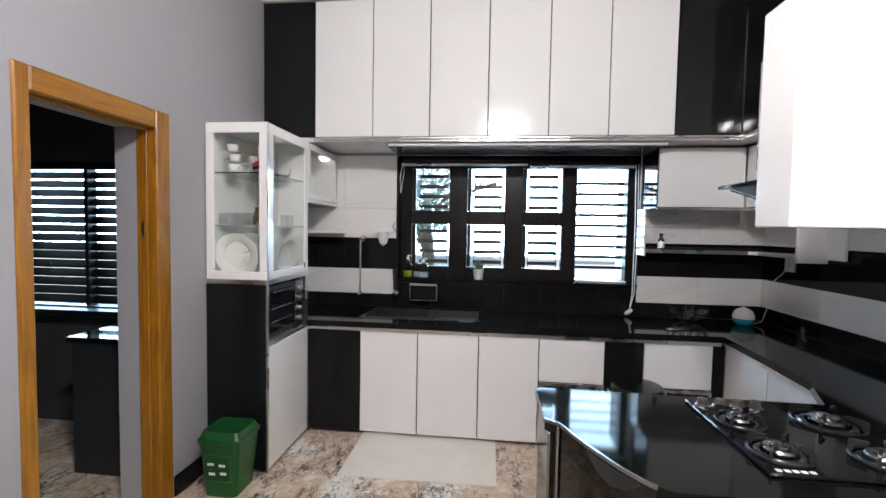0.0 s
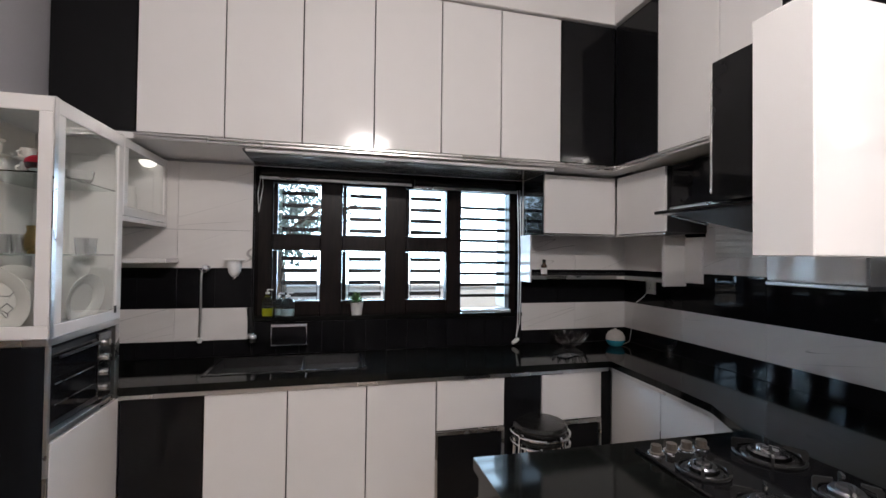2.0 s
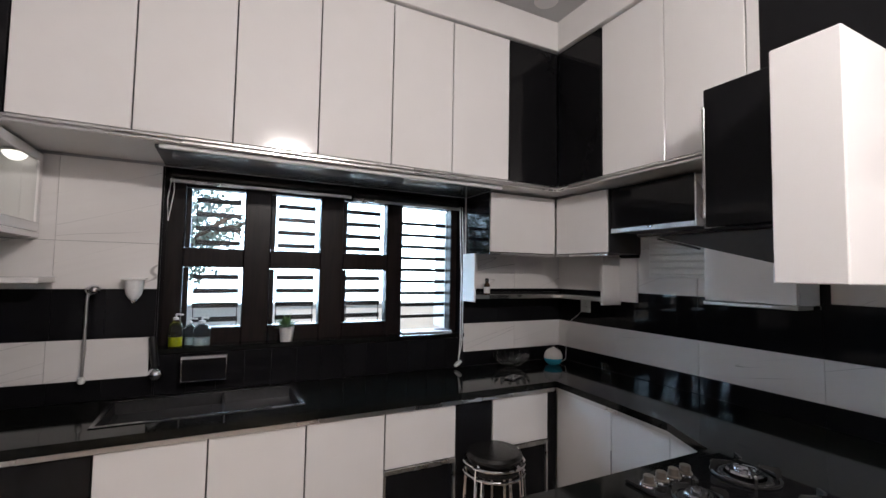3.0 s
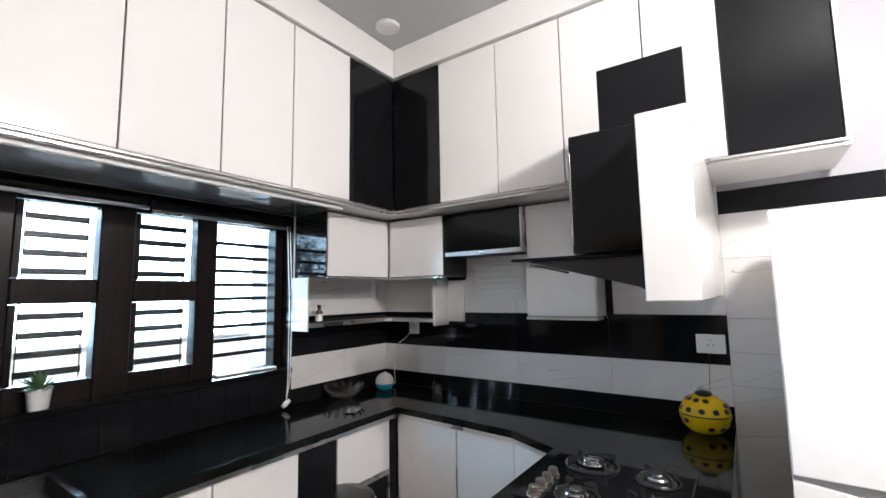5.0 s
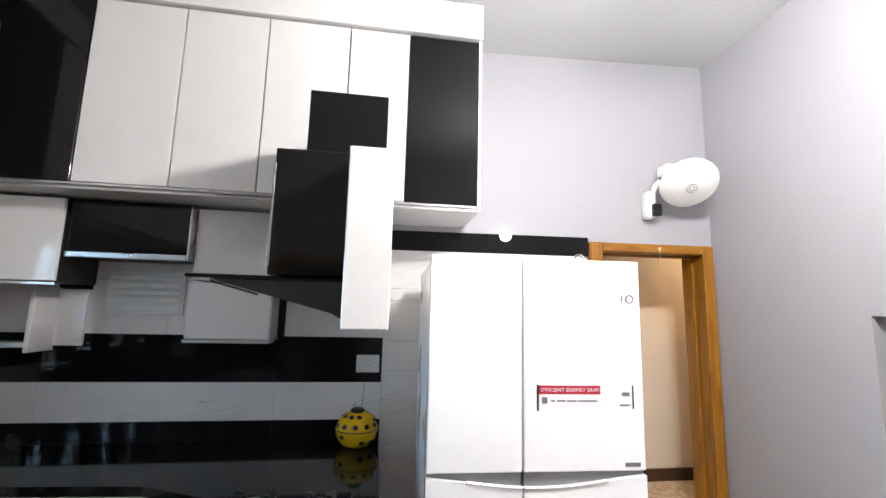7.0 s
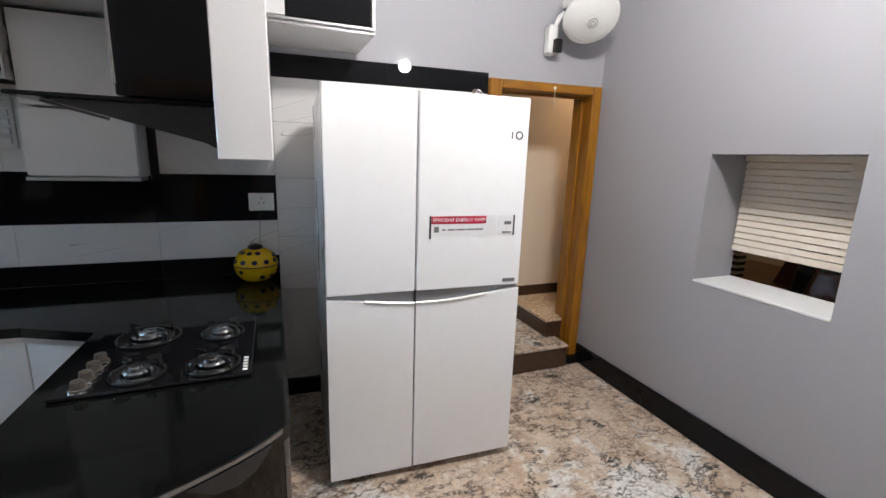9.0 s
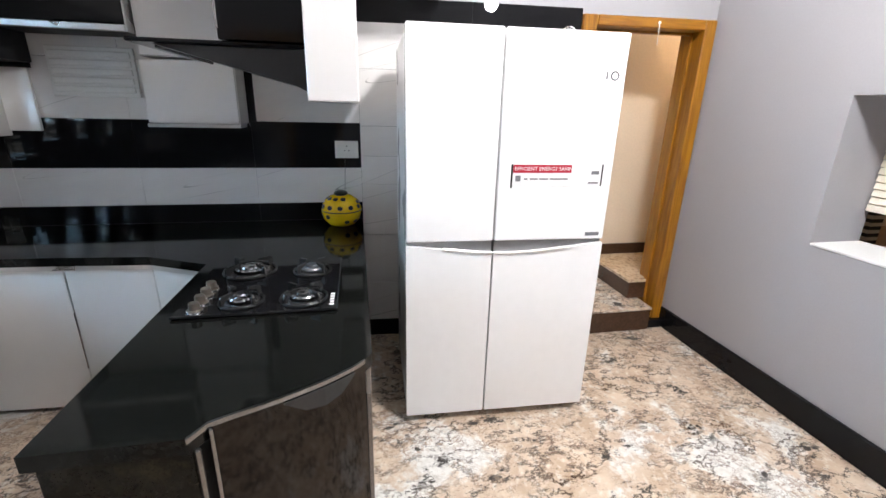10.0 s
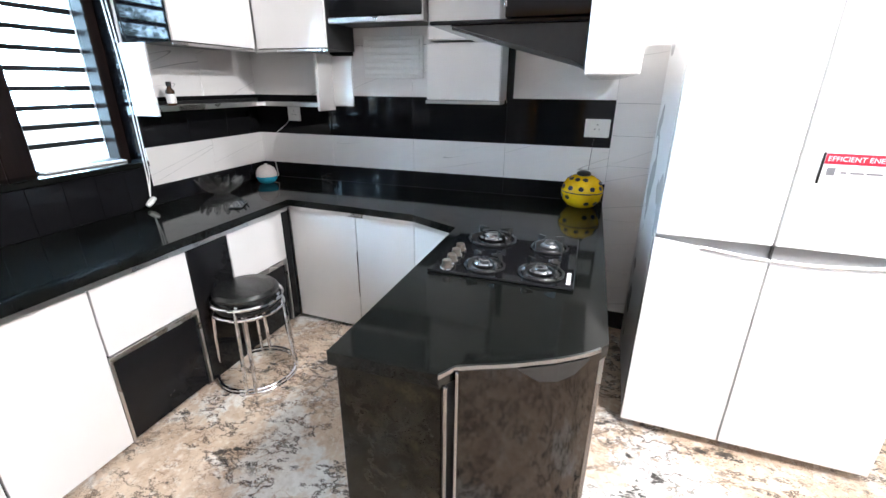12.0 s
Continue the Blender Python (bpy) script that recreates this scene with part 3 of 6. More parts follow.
def ribbon(points, dx, dy, z0, z1):
    """One continuous bent strip along points, dx, dy thick."""
    bm = bmesh.new()
    rows = [[bm.verts.new(c) for c in ((x, y, z0), (x, y, z1), (x + dx, y + dy, z1), (x + dx, y + dy, z0))] for x, y in points]
    for a, c in zip(rows, rows[1:]):
        for i in range(4):
            bm.faces.new([a[i], a[(i + 1) % 4], c[(i + 1) % 4], c[i]])
    bm.faces.new(rows[0])
    bm.faces.new(rows[-1])
    return bm


# ---- worktop ----
CT = 0.822
curve = [(-1.833, -2.055), (-1.812, -2.105), (-1.792, -2.153), (-1.769, -2.203), (-1.744, -2.249), (-1.719, -2.294), (-1.691, -2.335), (-1.664, -2.37), (-1.634, -2.40)]
SX0, SX1, SY0, SY1 = -3.02, -2.16, -0.47, -0.075
cut = -2.6
outline = [(-3.765, -0.001), (cut, -0.001), (cut, SY1), (SX0, SY1), (SX0, SY0), (SX1, SY0), (SX1, SY1), (cut, SY1), (cut, -0.001), (-0.001, -0.001), (-0.001, -2.422), (-1.60, -2.422)]
outline += curve[::-1] + [(-1.881, -2.028), (-1.881, -1.717), (-0.766, -1.735), (-0.632, -1.455), (-0.600, -1.071), (-0.578, -0.622), (-3.375, -0.622), (-3.375, -0.5985), (-3.765, -0.5985)]
bm = prism(outline, 0.782, CT)
structure("worktop", bm, STONE, "polished black granite worktop with a curved peninsula end", "worktop")
bm = box(-3.375, -0.585, -0.617, -0.604, 0.756, 0.781, 0.003)
edge = [(-0.572, -0.612), (-0.594, -1.071), (-0.626, -1.452), (-0.757, -1.727)]
for (xa, ya), (xb, yb) in zip(edge, edge[1:]):
    prism([(xa, ya), (xa + 0.012, ya), (xb + 0.012, yb), (xb, yb)], 0.758, 0.781, bm=bm)
structure("worktop_trim", bm, ALU, "aluminium profile under the worktop edge", "trim")
bm = ribbon([(-1.887, -2.028), (-1.839, -2.058)] + [(x - 0.004, y - 0.002) for x, y in curve[1:]], 0.007, 0.003, 0.812, CT + 0.002)
structure("peninsula_trim", bm, STEEL, "aluminium lip round the curved worktop end", "trim")

# ---- base cabinets along the north wall ----
KZ = 0.025
xs = [-3.375, -2.992, -2.578, -2.151, -1.742]
for i, (a, c) in enumerate(zip(xs, xs[1:])):
    cabinet("base_cabinet", a, c, -0.60, -0.01, KZ, 0.762, "S", BLACK if i == 0 else WHITE,
            "glossy black base cabinet door, closed" if i == 0 else "glossy white base cabinet door, closed", "base cabinets")


def short_cabinet(a, c):
    root = thing("base_cabinet", ((a + c) / 2, -0.3, KZ), "white half-height cabinet over a black open plinth", "cabinet", "base cabinets")
    part("body", box(a + 0.001, c - 0.001, -0.578, -0.01, 0.43, 0.762), BLACKMATT, root)
    part("door", box(a + 0.004, c - 0.004, -0.60, -0.581, 0.458, 0.757, 0.002), WHITE, root)
    part("trim", box(a, c, -0.602, -0.578, 0.425, 0.452, 0.003), ALU, root)
    part("lower_panel", box(a + 0.014, c - 0.014, -0.585, -0.57, KZ, 0.424, 0.002), BLACK, root, "glossy black lower panel")
    part("side_trim", box(a, a + 0.012, -0.598, -0.57, KZ, 0.425), ALU, root)
    part("side_trim", box(c - 0.012, c, -0.598, -0.57, KZ, 0.425), ALU, root)
    return root


short_cabinet(-1.742, -1.308)
cabinet("base_cabinet", -1.308, -1.058, -0.60, -0.01, KZ, 0.762, "S", BLACK, "narrow glossy black base cabinet door, closed", "base cabinets")
short_cabinet(-1.058, -0.626)
cabinet("base_cabinet", -0.626, -0.555, -0.60, -0.01, KZ, 0.762, "S", BLACK, "black corner filler panel between base cabinets", "base cabinets")


# base cabinets along the east wall, on a slightly bent front
def slanted_cabinet(p, q, mat, label):
    (xa, ya), (xb, yb) = p, q
    root = thing("base_cabinet", ((xa + xb) / 2 + 0.25, (ya + yb) / 2, KZ), label, "cabinet", "base cabinets")
    d = Vector((xb - xa, yb - ya)).normalized()
    nx, ny = d.y, -d.x
    if nx > 0:
        nx, ny = -nx, -ny
    e = 0.004
    part("body", prism([(xa + 0.024, ya), (xb + 0.024, yb), (-0.02, yb), (-0.02, ya)], KZ, 0.762), BLACKMATT, root)
    a, c = (xa + d.x * e, ya + d.y * e), (xb - d.x * e, yb - d.y * e)
    part("door", prism([a, c, (c[0] - nx * 0.018, c[1] - ny * 0.018), (a[0] - nx * 0.018, a[1] - ny * 0.018)], KZ + 0.004, 0.758), mat, root)
    part("edge_strip", prism([(c[0] - 0.001, c[1]), (c[0] - 0.001, c[1] - 0.005), (c[0] + 0.018, c[1] - 0.005), (c[0] + 0.018, c[1])], KZ, 0.76), ALU, root)
    return root


pts = [(-0.556, -0.605), (-0.578, -1.071), (-0.610, -1.452), (-0.742, -1.725)]
for p, q in zip(pts, pts[1:]):
    slanted_cabinet(p, q, WHITE, "glossy white base cabinet door beside the hob counter")

# ---- peninsula carcass ----
root = thing("peninsula_cabinet", (-1.3, -2.07, 0), "black peninsula cabinet with a curved smoked-mirror door", "cabinet")
inner = [(x + 0.03, y + 0.012) for x, y in curve]
part("body", prism([(-0.03, -1.76), (-1.845, -1.745), (-1.845, -2.03), (-1.80, -2.06)] + [(x + 0.012, y + 0.01) for x, y in inner[1:]] + [(-1.585, -2.405), (-0.03, -2.405)], 0.0, 0.781), BLACKMATT, root)
part("side_panel", box(-1.86, -0.75, -1.745, -1.733, 0.0, 0.781, 0.002), BLACK, root)
part("end_panel", box(-1.868, -1.848, -2.03, -1.733, 0.0, 0.781, 0.002), ENDSTONE, root, "dark polished granite end panel")
bm = ribbon([(x - 0.0035, y - 0.0018) for x, y in curve], 0.003, 0.0015, 0.01, 0.8105)
door = part("curved_door", bm, MIRRORDOOR, root, "curved smoked-mirror door", smooth=True)
bm = bmesh.new()
for k in range(3, 7):
    (xa, ya), (xb, yb) = [(x - 0.0005, y - 0.0003) for x, y in (curve[k], curve[k + 1])]
    drop = [0.0, 0.040, 0.050, 0.038, 0.0]
    v = [bm.verts.new(c) for c in ((xa - 0.007, ya - 0.004, 0.809), (xb - 0.007, yb - 0.004, 0.809), (xb - 0.007, yb - 0.004, 0.805 - drop[k - 2]), (xa - 0.007, ya - 0.004, 0.805 - drop[k - 3]))]
    bm.faces.new(v)
    w = [bm.verts.new(q.co + Vector((0.0025, 0.0012, 0))) for q in v]
    bm.faces.new(w[::-1])
    for i in range(4):
        bm.faces.new([v[i], w[i], w[(i + 1) % 4], v[(i + 1) % 4]])
part("handle_recess", bm, BLACKMATT, door, "black scooped handle recess")
part("corner_strip", box(-1.872, -1.860, -2.045, -2.034, 0.0, 0.781, 0.003), STEEL, root)
part("corner_strip", box(-1.845, -1.834, -2.066, -2.056, 0.0, 0.811, 0.003), STEEL, root)
part("back_panel", box(-1.585, -0.02, -2.415, -2.403, 0.0, 0.781, 0.002), BLACK, root)
part("edge_strip", box(-1.60, -1.587, -2.417, -2.402, 0.0, 0.781, 0.002), STEEL, root)

# ---- hood with its stepped cover boxes ----
root = thing("cooker_hood", (-0.9, -2.2, 1.50), "stepped black and white cooker hood cover above the hob", "cooker hood")
part("white_box", box(-1.36, -0.03, -2.413, -2.27, 1.505, 2.08, 0.003), WHITE, root, "glossy white hanging box")
part("middle_box", box(-1.214, -0.49, -2.268, -2.014, 1.672, 2.107, 0.002), BLACK, root, "glossy black box")
part("rear_box", box(-1.016, -0.49, -2.388, -2.078, 2.1, 2.431, 0.002), BLACK, root, "glossy black box")
part("edge_strip", box(-1.217, -1.209, -2.018, -2.010, 1.70, 2.05, 0.001), ALU, root)
part("screw", lathe([(0.004, 0), (0.004, 0.003)], (-1.28, -2.405, 2.08), 10), CHROME, root)
part("screw", lathe([(0.004, 0), (0.004, 0.003)], (-0.95, -2.405, 2.08), 10), CHROME, root)
canopy = part("canopy", box(-1.215, -0.58, -2.268, -1.765, 1.656, 1.668, 0.003), BLACK, root, "black glass hood plate")
bm = bmesh.new()
a = [bm.verts.new(c) for c in ((-1.2, -1.83, 1.654), (-1.2, -2.262, 1.654), (-1.2, -2.262, 1.53), (-1.2, -2.225, 1.55))]
c = [bm.verts.new((-0.6, v.co.y, v.co.z)) for v in a]
bm.faces.new(a)
bm.faces.new(c[::-1])
for i in range(4):
    bm.faces.new([a[i], a[(i + 1) % 4], c[(i + 1) % 4], c[i]])
part("filter_housing", bm, BLACKMATT, root, "sloping black filter housing")
part("front_rail", tube([(-1.203, -1.84, 1.646), (-1.203, -1.99, 1.606)], 0.004, 6), STEEL, root)

# ---- corner cupboards, open shelves and wall units under the lofts ----
cabinet("wall_cabinet", -0.914, -0.336, -0.335, -0.012, 1.665, 2.085, "S", WHITE, "glossy white corner wall cabinet, closed", "corner wall cabinets")
cabinet("wall_cabinet", -0.333, -0.012, -0.822, -0.339, 1.665, 2.085, "W", WHITE, "glossy white corner wall cabinet, closed", "corner wall cabinets")
structure("cabinet_side_panel", box(-0.922, -0.9155, -0.33, -0.012, 1.66, 2.085, 0.002), BLACK, "glossy black side of the corner cabinet", "panel")
bm = box(-0.918, -0.336, -0.338, -0.33, 1.648, 1.663, 0.002)
box(-0.336, -0.328, -0.825, -0.338, 1.648, 1.663, 0.002, bm=bm)
structure("cabinet_trim", bm, ALU, "aluminium profile under the corner cabinets", "trim")

root = thing("corner_shelf", (-0.4, -0.12, 1.335), "white open corner shelf under the wall cabinets", "shelf")
part("shelf_board", prism([(-0.93, -0.012), (-0.93, -0.17), (-0.22, -0.17), (-0.16, -0.22), (-0.16, -0.63), (-0.012, -0.63), (-0.012, -0.012)], 1.335, 1.357), WHITE, root)
part("edge_strip", box(-0.93, -0.2, -0.178, -0.171, 1.333, 1.36, 0.002), ALU, root)
part("edge_strip", box(-0.168, -0.161, -0.63, -0.2, 1.333, 1.36, 0.002), ALU, root)
part("dark_back_strip", box(-0.9, -0.014, -0.022, -0.0125, 1.358, 1.376), BLACKPLASTIC, root)
part("end_panel", box(-0.945, -0.931, -0.178, -0.012, 1.31, 1.66, 0.002), WHITE, root)
part("end_panel", box(-0.19, -0.012, -0.655, -0.632, 1.31, 1.648, 0.002), WHITE, root)
part("side_board", box(-0.03, -0.012, -0.80, -0.657, 1.335, 1.64, 0.002), WHITE, root)

root = thing("niche_cabinet", (-0.12, -1.09, 1.79), "wall cabinet with a black glass flap and aluminium rail", "cabinet")
part("body", box(-0.284, -0.012, -1.39, -0.826, 1.80, 2.085), BLACKMATT, root)
part("flap", box(-0.30, -0.286, -1.39, -0.828, 1.825, 2.082, 0.002), BLACK, root, "black glass flap")
part("rail", box(-0.305, -0.281, -1.392, -0.826, 1.792, 1.821, 0.003), ALU, root)
part("side_strip", box(-0.303, -0.236, -1.402, -1.392, 1.792, 2.085, 0.002), ALU, root)
cabinet("wall_cabinet", -0.245, -0.012, -1.80, -1.404, 1.70, 2.085, "W", WHITE, "glossy white wall cabinet beside the hood, closed", "hood side cabinets", sides=WHITE)
cabinet("wall_cabinet", -0.218, -0.012, -1.812, -1.383, 1.392, 1.692, "W", WHITE, "small glossy white cabinet below the hood, closed", "hood side cabinets", sides=WHITE)
structure("small_cabinet_trim", box(-0.222, -0.012, -1.816, -1.38, 1.372, 1.390, 0.002), ALU, "aluminium profile under the small cabinet", "trim")
structure("black_panel_rear", box(-0.012, -0.009, -0.81, -0.64, 1.64, 1.80), BLACK, "black panel on the wall above the vent", "panel")
structure("black_panel_side", box(-0.014, -0.009, -1.852, -1.77, 1.40, 1.70), BLACK, "black strip beside the small cabinet", "panel")

root = thing("exhaust_louvre", (-0.03, -1.09, 1.51), "white plastic exhaust louvre, shut, on the wall", "vent")
part("frame", box(-0.022, -0.0085, -1.29, -0.89, 1.51, 1.75, 0.003), PLASTIC, root)
for k in range(5):
    part("slat", box(-0.034, -0.0225, -1.275, -0.905, 1.53 + 0.042 * k, 1.562 + 0.042 * k, 0.004), PLASTIC, root)


def turned(bm, m):
    bmesh.ops.transform(bm, matrix=m, verts=bm.verts)
    return bm


# ---- tall display unit by the west wall ----
UX0, UX1, UY0, UY1 = WEST + 0.006, -3.378, -1.164, -0.60
root = thing("display_cabinet", ((UX0 + UX1) / 2, (UY0 + UY1) / 2, 0), "tall unit with a white-framed glass showcase over a black base", "cabinet")
part("front_panel", box(UX0, UX1 - 0.012, UY0, UY0 + 0.016, 0.02, 1.135, 0.002), BLACK, root, "glossy black front panel")
part("side_panel", box(UX0, UX0 + 0.016, UY0 + 0.018, UY1, 0.02, 2.085), WHITE, root)
part("corner_post", box(UX1 - 0.011, UX1 + 0.003, UY0 - 0.002, UY0 + 0.014, 0.0, 1.14, 0.002), ALU, root)
part("base_door", box(UX1 - 0.018, UX1, UY0 + 0.022, UY1 - 0.004, 0.025, 0.765, 0.002), WHITE, root, "glossy white base door")
part("oven_shelf", box(UX0 + 0.018, UX1, UY0 + 0.018, UY1, 0.775, 0.80, 0.002), ALU, root)
part("floor_board", box(UX0 + 0.002, UX1 - 0.001, UY0 + 0.001, UY1, 1.137, 1.165, 0.002), ALU, root)
part("top_board", box(UX0 + 0.002, UX1 - 0.001, UY0 + 0.001, UY1, 2.06, 2.085, 0.002), WHITE, root)
part("back_post", box(UX1 - 0.05, UX1 - 0.001, UY1 - 0.045, UY1 - 0.001, 0.80, 1.136, 0.002), ALU, root)


def glazed_door(root, axis, a, c, fixed, z0, z1, w, t=0.02):
    """A framed glass door; axis 'x' lies along x at y=fixed, axis 'y' along y at x=fixed."""
    def bar(p, q, za, zb):
        return box(p, q, fixed, fixed + t, za, zb, 0.003) if axis == "x" else box(fixed - t, fixed, p, q, za, zb, 0.003)
    door = part("glass_door", bar(a, c, z0, z0 + w), WHITE, root, "white-framed glass door")
    part("rail", bar(a, c, z1 - w, z1), WHITE, door)
    part("stile", bar(a, a + w, z0 + w, z1 - w), WHITE, door)
    part("stile", bar(c - w, c, z0 + w, z1 - w), WHITE, door)
    pane = box(a + w, c - w, fixed + 0.008, fixed + 0.012, z0 + w, z1 - w) if axis == "x" else box(fixed - 0.012, fixed - 0.008, a + w, c - w, z0 + w, z1 - w)
    p = part("pane", pane, CASEGLASS, door)
    p.visible_shadow = False
    return door


glazed_door(root, "x", UX0 + 0.002, UX1 - 0.002, UY0, 1.165, 2.075, 0.05)
glazed_door(root, "y", UY0 + 0.024, UY1 - 0.002, UX1, 1.165, 2.075, 0.05)
for z in (1.485, 1.80):
    s = part("glass_shelf", box(UX0 + 0.02, UX1 - 0.025, UY0 + 0.025, UY1 - 0.02, z - 0.006, z), SHELFGLASS, root, "glass shelf")
    s.visible_shadow = False
part("back_board", box(UX0 + 0.017, UX1 - 0.022, UY1 - 0.016, UY1 - 0.002, 1.166, 2.059), WHITE, root)

part("corner_post", box(UX1 - 0.001, UX1 + 0.004, UY0 - 0.003, UY0 + 0.022, 1.166, 2.084, 0.001), ALU, root)
part("lock", box(UX1 + 0.0005, UX1 + 0.003, -0.672, -0.65, 1.20, 1.235, 0.001), BLACKPLASTIC, root, "small black lock plate")
root = thing("wall_showcase", (-3.57, -0.3, 1.66), "small white-framed glass wall cabinet in the corner", "cabinet")
part("back_board", box(UX0, UX0 + 0.012, -0.596, -0.012, 1.681, 2.085), WHITE, root)
part("top_board", box(UX0 + 0.013, -3.40, -0.596, -0.012, 2.07, 2.085), WHITE, root)
part("side_board", box(UX0 + 0.013, -3.40, -0.024, -0.012, 1.681, 2.069), WHITE, root)
part("side_board", box(UX0 + 0.013, -3.40, -0.596, -0.584, 1.681, 2.069), WHITE, root)
glazed_door(root, "y", -0.594, -0.014, -3.378, 1.685, 2.08, 0.045)
part("bottom_board", box(UX0, -3.376, -0.597, -0.012, 1.655, 1.68, 0.003), WHITE, root)
for k, (yy, hh) in enumerate(((-0.40, 0.17), (-0.22, 0.20))):
    solo("storage_jar", lathe([(0.045, 0), (0.05, 0.01), (0.05, hh * 0.75), (0.04, hh * 0.85), (0.042, hh), (0, hh)], (-3.52, yy, 1.6805)), PLASTIC, "white storage jar behind the glass door", "jar", "jars in the corner cabinet")
root = thing("cabinet_light", (-3.46, -0.10, 2.07), "small lit dome light under the top of the corner cabinet", "light")
part("rim", lathe([(0.052, 2.056), (0.052, 2.0695), (0, 2.0695)], (-3.46, -0.10, 0), 20), PLASTIC, root, smooth=True)
part("dome", lathe([(0.0, 2.018), (0.022, 2.022), (0.04, 2.036), (0.048, 2.0555), (0, 2.0555)], (-3.46, -0.10, 0), 20), DIMBULB, root, "lit white dome", smooth=True)
root = thing("corner_ledge", (-3.5, -0.12, 1.435), "small white shelf ledge in the corner", "shelf")
part("board", box(UX0, -3.30, -0.24, -0.012, 1.435, 1.462, 0.004), WHITE, root)

# crockery behind the glass
def cup(at, mat=CHINA):
    root = thing("teacup", at, "white china teacup on a glass shelf", "cup", "teacups in the showcase")
    part("bowl", lathe([(0.016, 0), (0.019, 0.004), (0.031, 0.022), (0.035, 0.048), (0.033, 0.048), (0.028, 0.022), (0.0, 0.008)], at, 20), mat, root, smooth=True)
    c = Vector(at)
    part("handle", tube([c + Vector((0.031 + 0.018 * math.sin(math.pi * i / 6), 0, 0.012 + 0.028 * i / 6)) for i in range(7)], 0.004, 6), mat, root, smooth=True)
    return root


def saucer(at):
    return solo("saucer", lathe([(0.022, 0), (0.026, 0.004), (0.053, 0.010), (0.055, 0.013), (0.026, 0.007), (0, 0.006)], at, 24), CHINA, "white china saucer under a teacup", "saucer", "saucers in the showcase")


first = cup((-3.645, -1.06, 1.8072))
dish = saucer((-3.645, -1.06, 1.801))
for k, (x, y, zz) in enumerate(((-3.64, -1.055, 0.058), (-3.65, -1.065, 0.116), (-3.55, -0.98, 0), (-3.555, -0.975, 0.058))):
    copy_thing(dish, pose(x, y, 1.801 + zz))
    copy_thing(first, pose(x, y, 1.8072 + zz, 0, 0, 47 * k + 100))
root = thing("red_jar", (-3.49, -1.04, 1.801), "glass bowl with a domed red lid", "jar")
part("jar", lathe([(0.024, 0), (0.03, 0.006), (0.044, 0.03), (0.045, 0.042)], (-3.49, -1.04, 1.801), 20), GLASS, root, smooth=True)
part("lid", lathe([(0.047, 0.042), (0.048, 0.046), (0.042, 0.062), (0.022, 0.075), (0.008, 0.078), (0.009, 0.09), (0.0, 0.093)], (-3.49, -1.04, 1.801), 20), RED, root, "domed red lid", smooth=True)


CUTGLASS = material("bright_cut_glass", (0.92, 0.93, 0.94), 0.05, trans=0.93, bump=0.05, grain=60, vary=0.0)


def tumbler(at, r=0.026, h=0.075):
    bm = lathe([(r * 0.8, 0), (r, h), (r - 0.0025, h), (r * 0.8 - 0.002, 0.008), (0, 0.008)], at, 18)
    return solo("tumbler", bm, CUTGLASS, "clear drinking glass on a glass shelf", "glass", "glasses in the showcase")


t0 = tumbler((-3.70, -1.09, 1.4855))
for x, y in ((-3.64, -1.09), (-3.58, -1.09), (-3.52, -1.09), (-3.67, -1.02), (-3.61, -1.02), (-3.55, -1.02), (-3.47, -0.98), (-3.46, -0.80), (-3.46, -0.72)):
    copy_thing(t0, pose(x, y, 1.4855))
solo("brass_jug", lathe([(0.03, 0), (0.042, 0.02), (0.045, 0.06), (0.03, 0.09), (0.034, 0.11), (0.03, 0.108), (0.0, 0.1)], (-3.48, -1.06, 1.4855)), material("antique_brass", (0.42, 0.30, 0.12), 0.25, metal=1.0), "small brass jug on a glass shelf", "jug")
solo("glass_bowl", lathe([(0.025, 0), (0.05, 0.03), (0.055, 0.07), (0.05, 0.07), (0.045, 0.03), (0, 0.01)], (-3.50, -0.74, 1.8015)), GLASS, "clear glass bowl on a glass shelf", "bowl")


def plate(x, y, z, r, tilt, turn, scrawl):
    root = thing("dinner_plate", (0, 0, 0), "large white dinner plate with a dark line motif, leaning upright", "plate", "plates in the showcase")
    part("dish", lathe([(0, 0), (r * 0.6, 0.002), (r * 0.68, 0.012), (r, 0.022), (r, 0.027), (r * 0.66, 0.018), (r * 0.58, 0.008), (0, 0.007)], (0, 0, 0), 40), CHINA, root, smooth=True)
    if scrawl:
        for pts in ([(0.02, -0.03), (0.05, -0.05), (0.07, -0.03), (0.05, -0.01), (0.03, -0.03)], [(0.0, -0.08), (0.03, -0.045), (0.06, -0.09)], [(0.05, -0.05), (0.055, -0.10), (0.075, -0.07)], [(0.03, 0.02), (0.06, 0.015), (0.08, 0.04)]):
            part("motif", tube([(a, c, 0.0095) for a, c in pts], 0.002, 5), GREYPRINT, root)
    root.matrix_basis = pose(x, y, z + r, 90 - tilt, 0, turn)
    return root


plate(-3.60, -1.09, 1.170, 0.137, -8, 0, True)
plate(-3.56, -1.0, 1.170, 0.139, -9, 0, False)
plate(-3.46, -0.80, 1.170, 0.115, -9, 80, False)

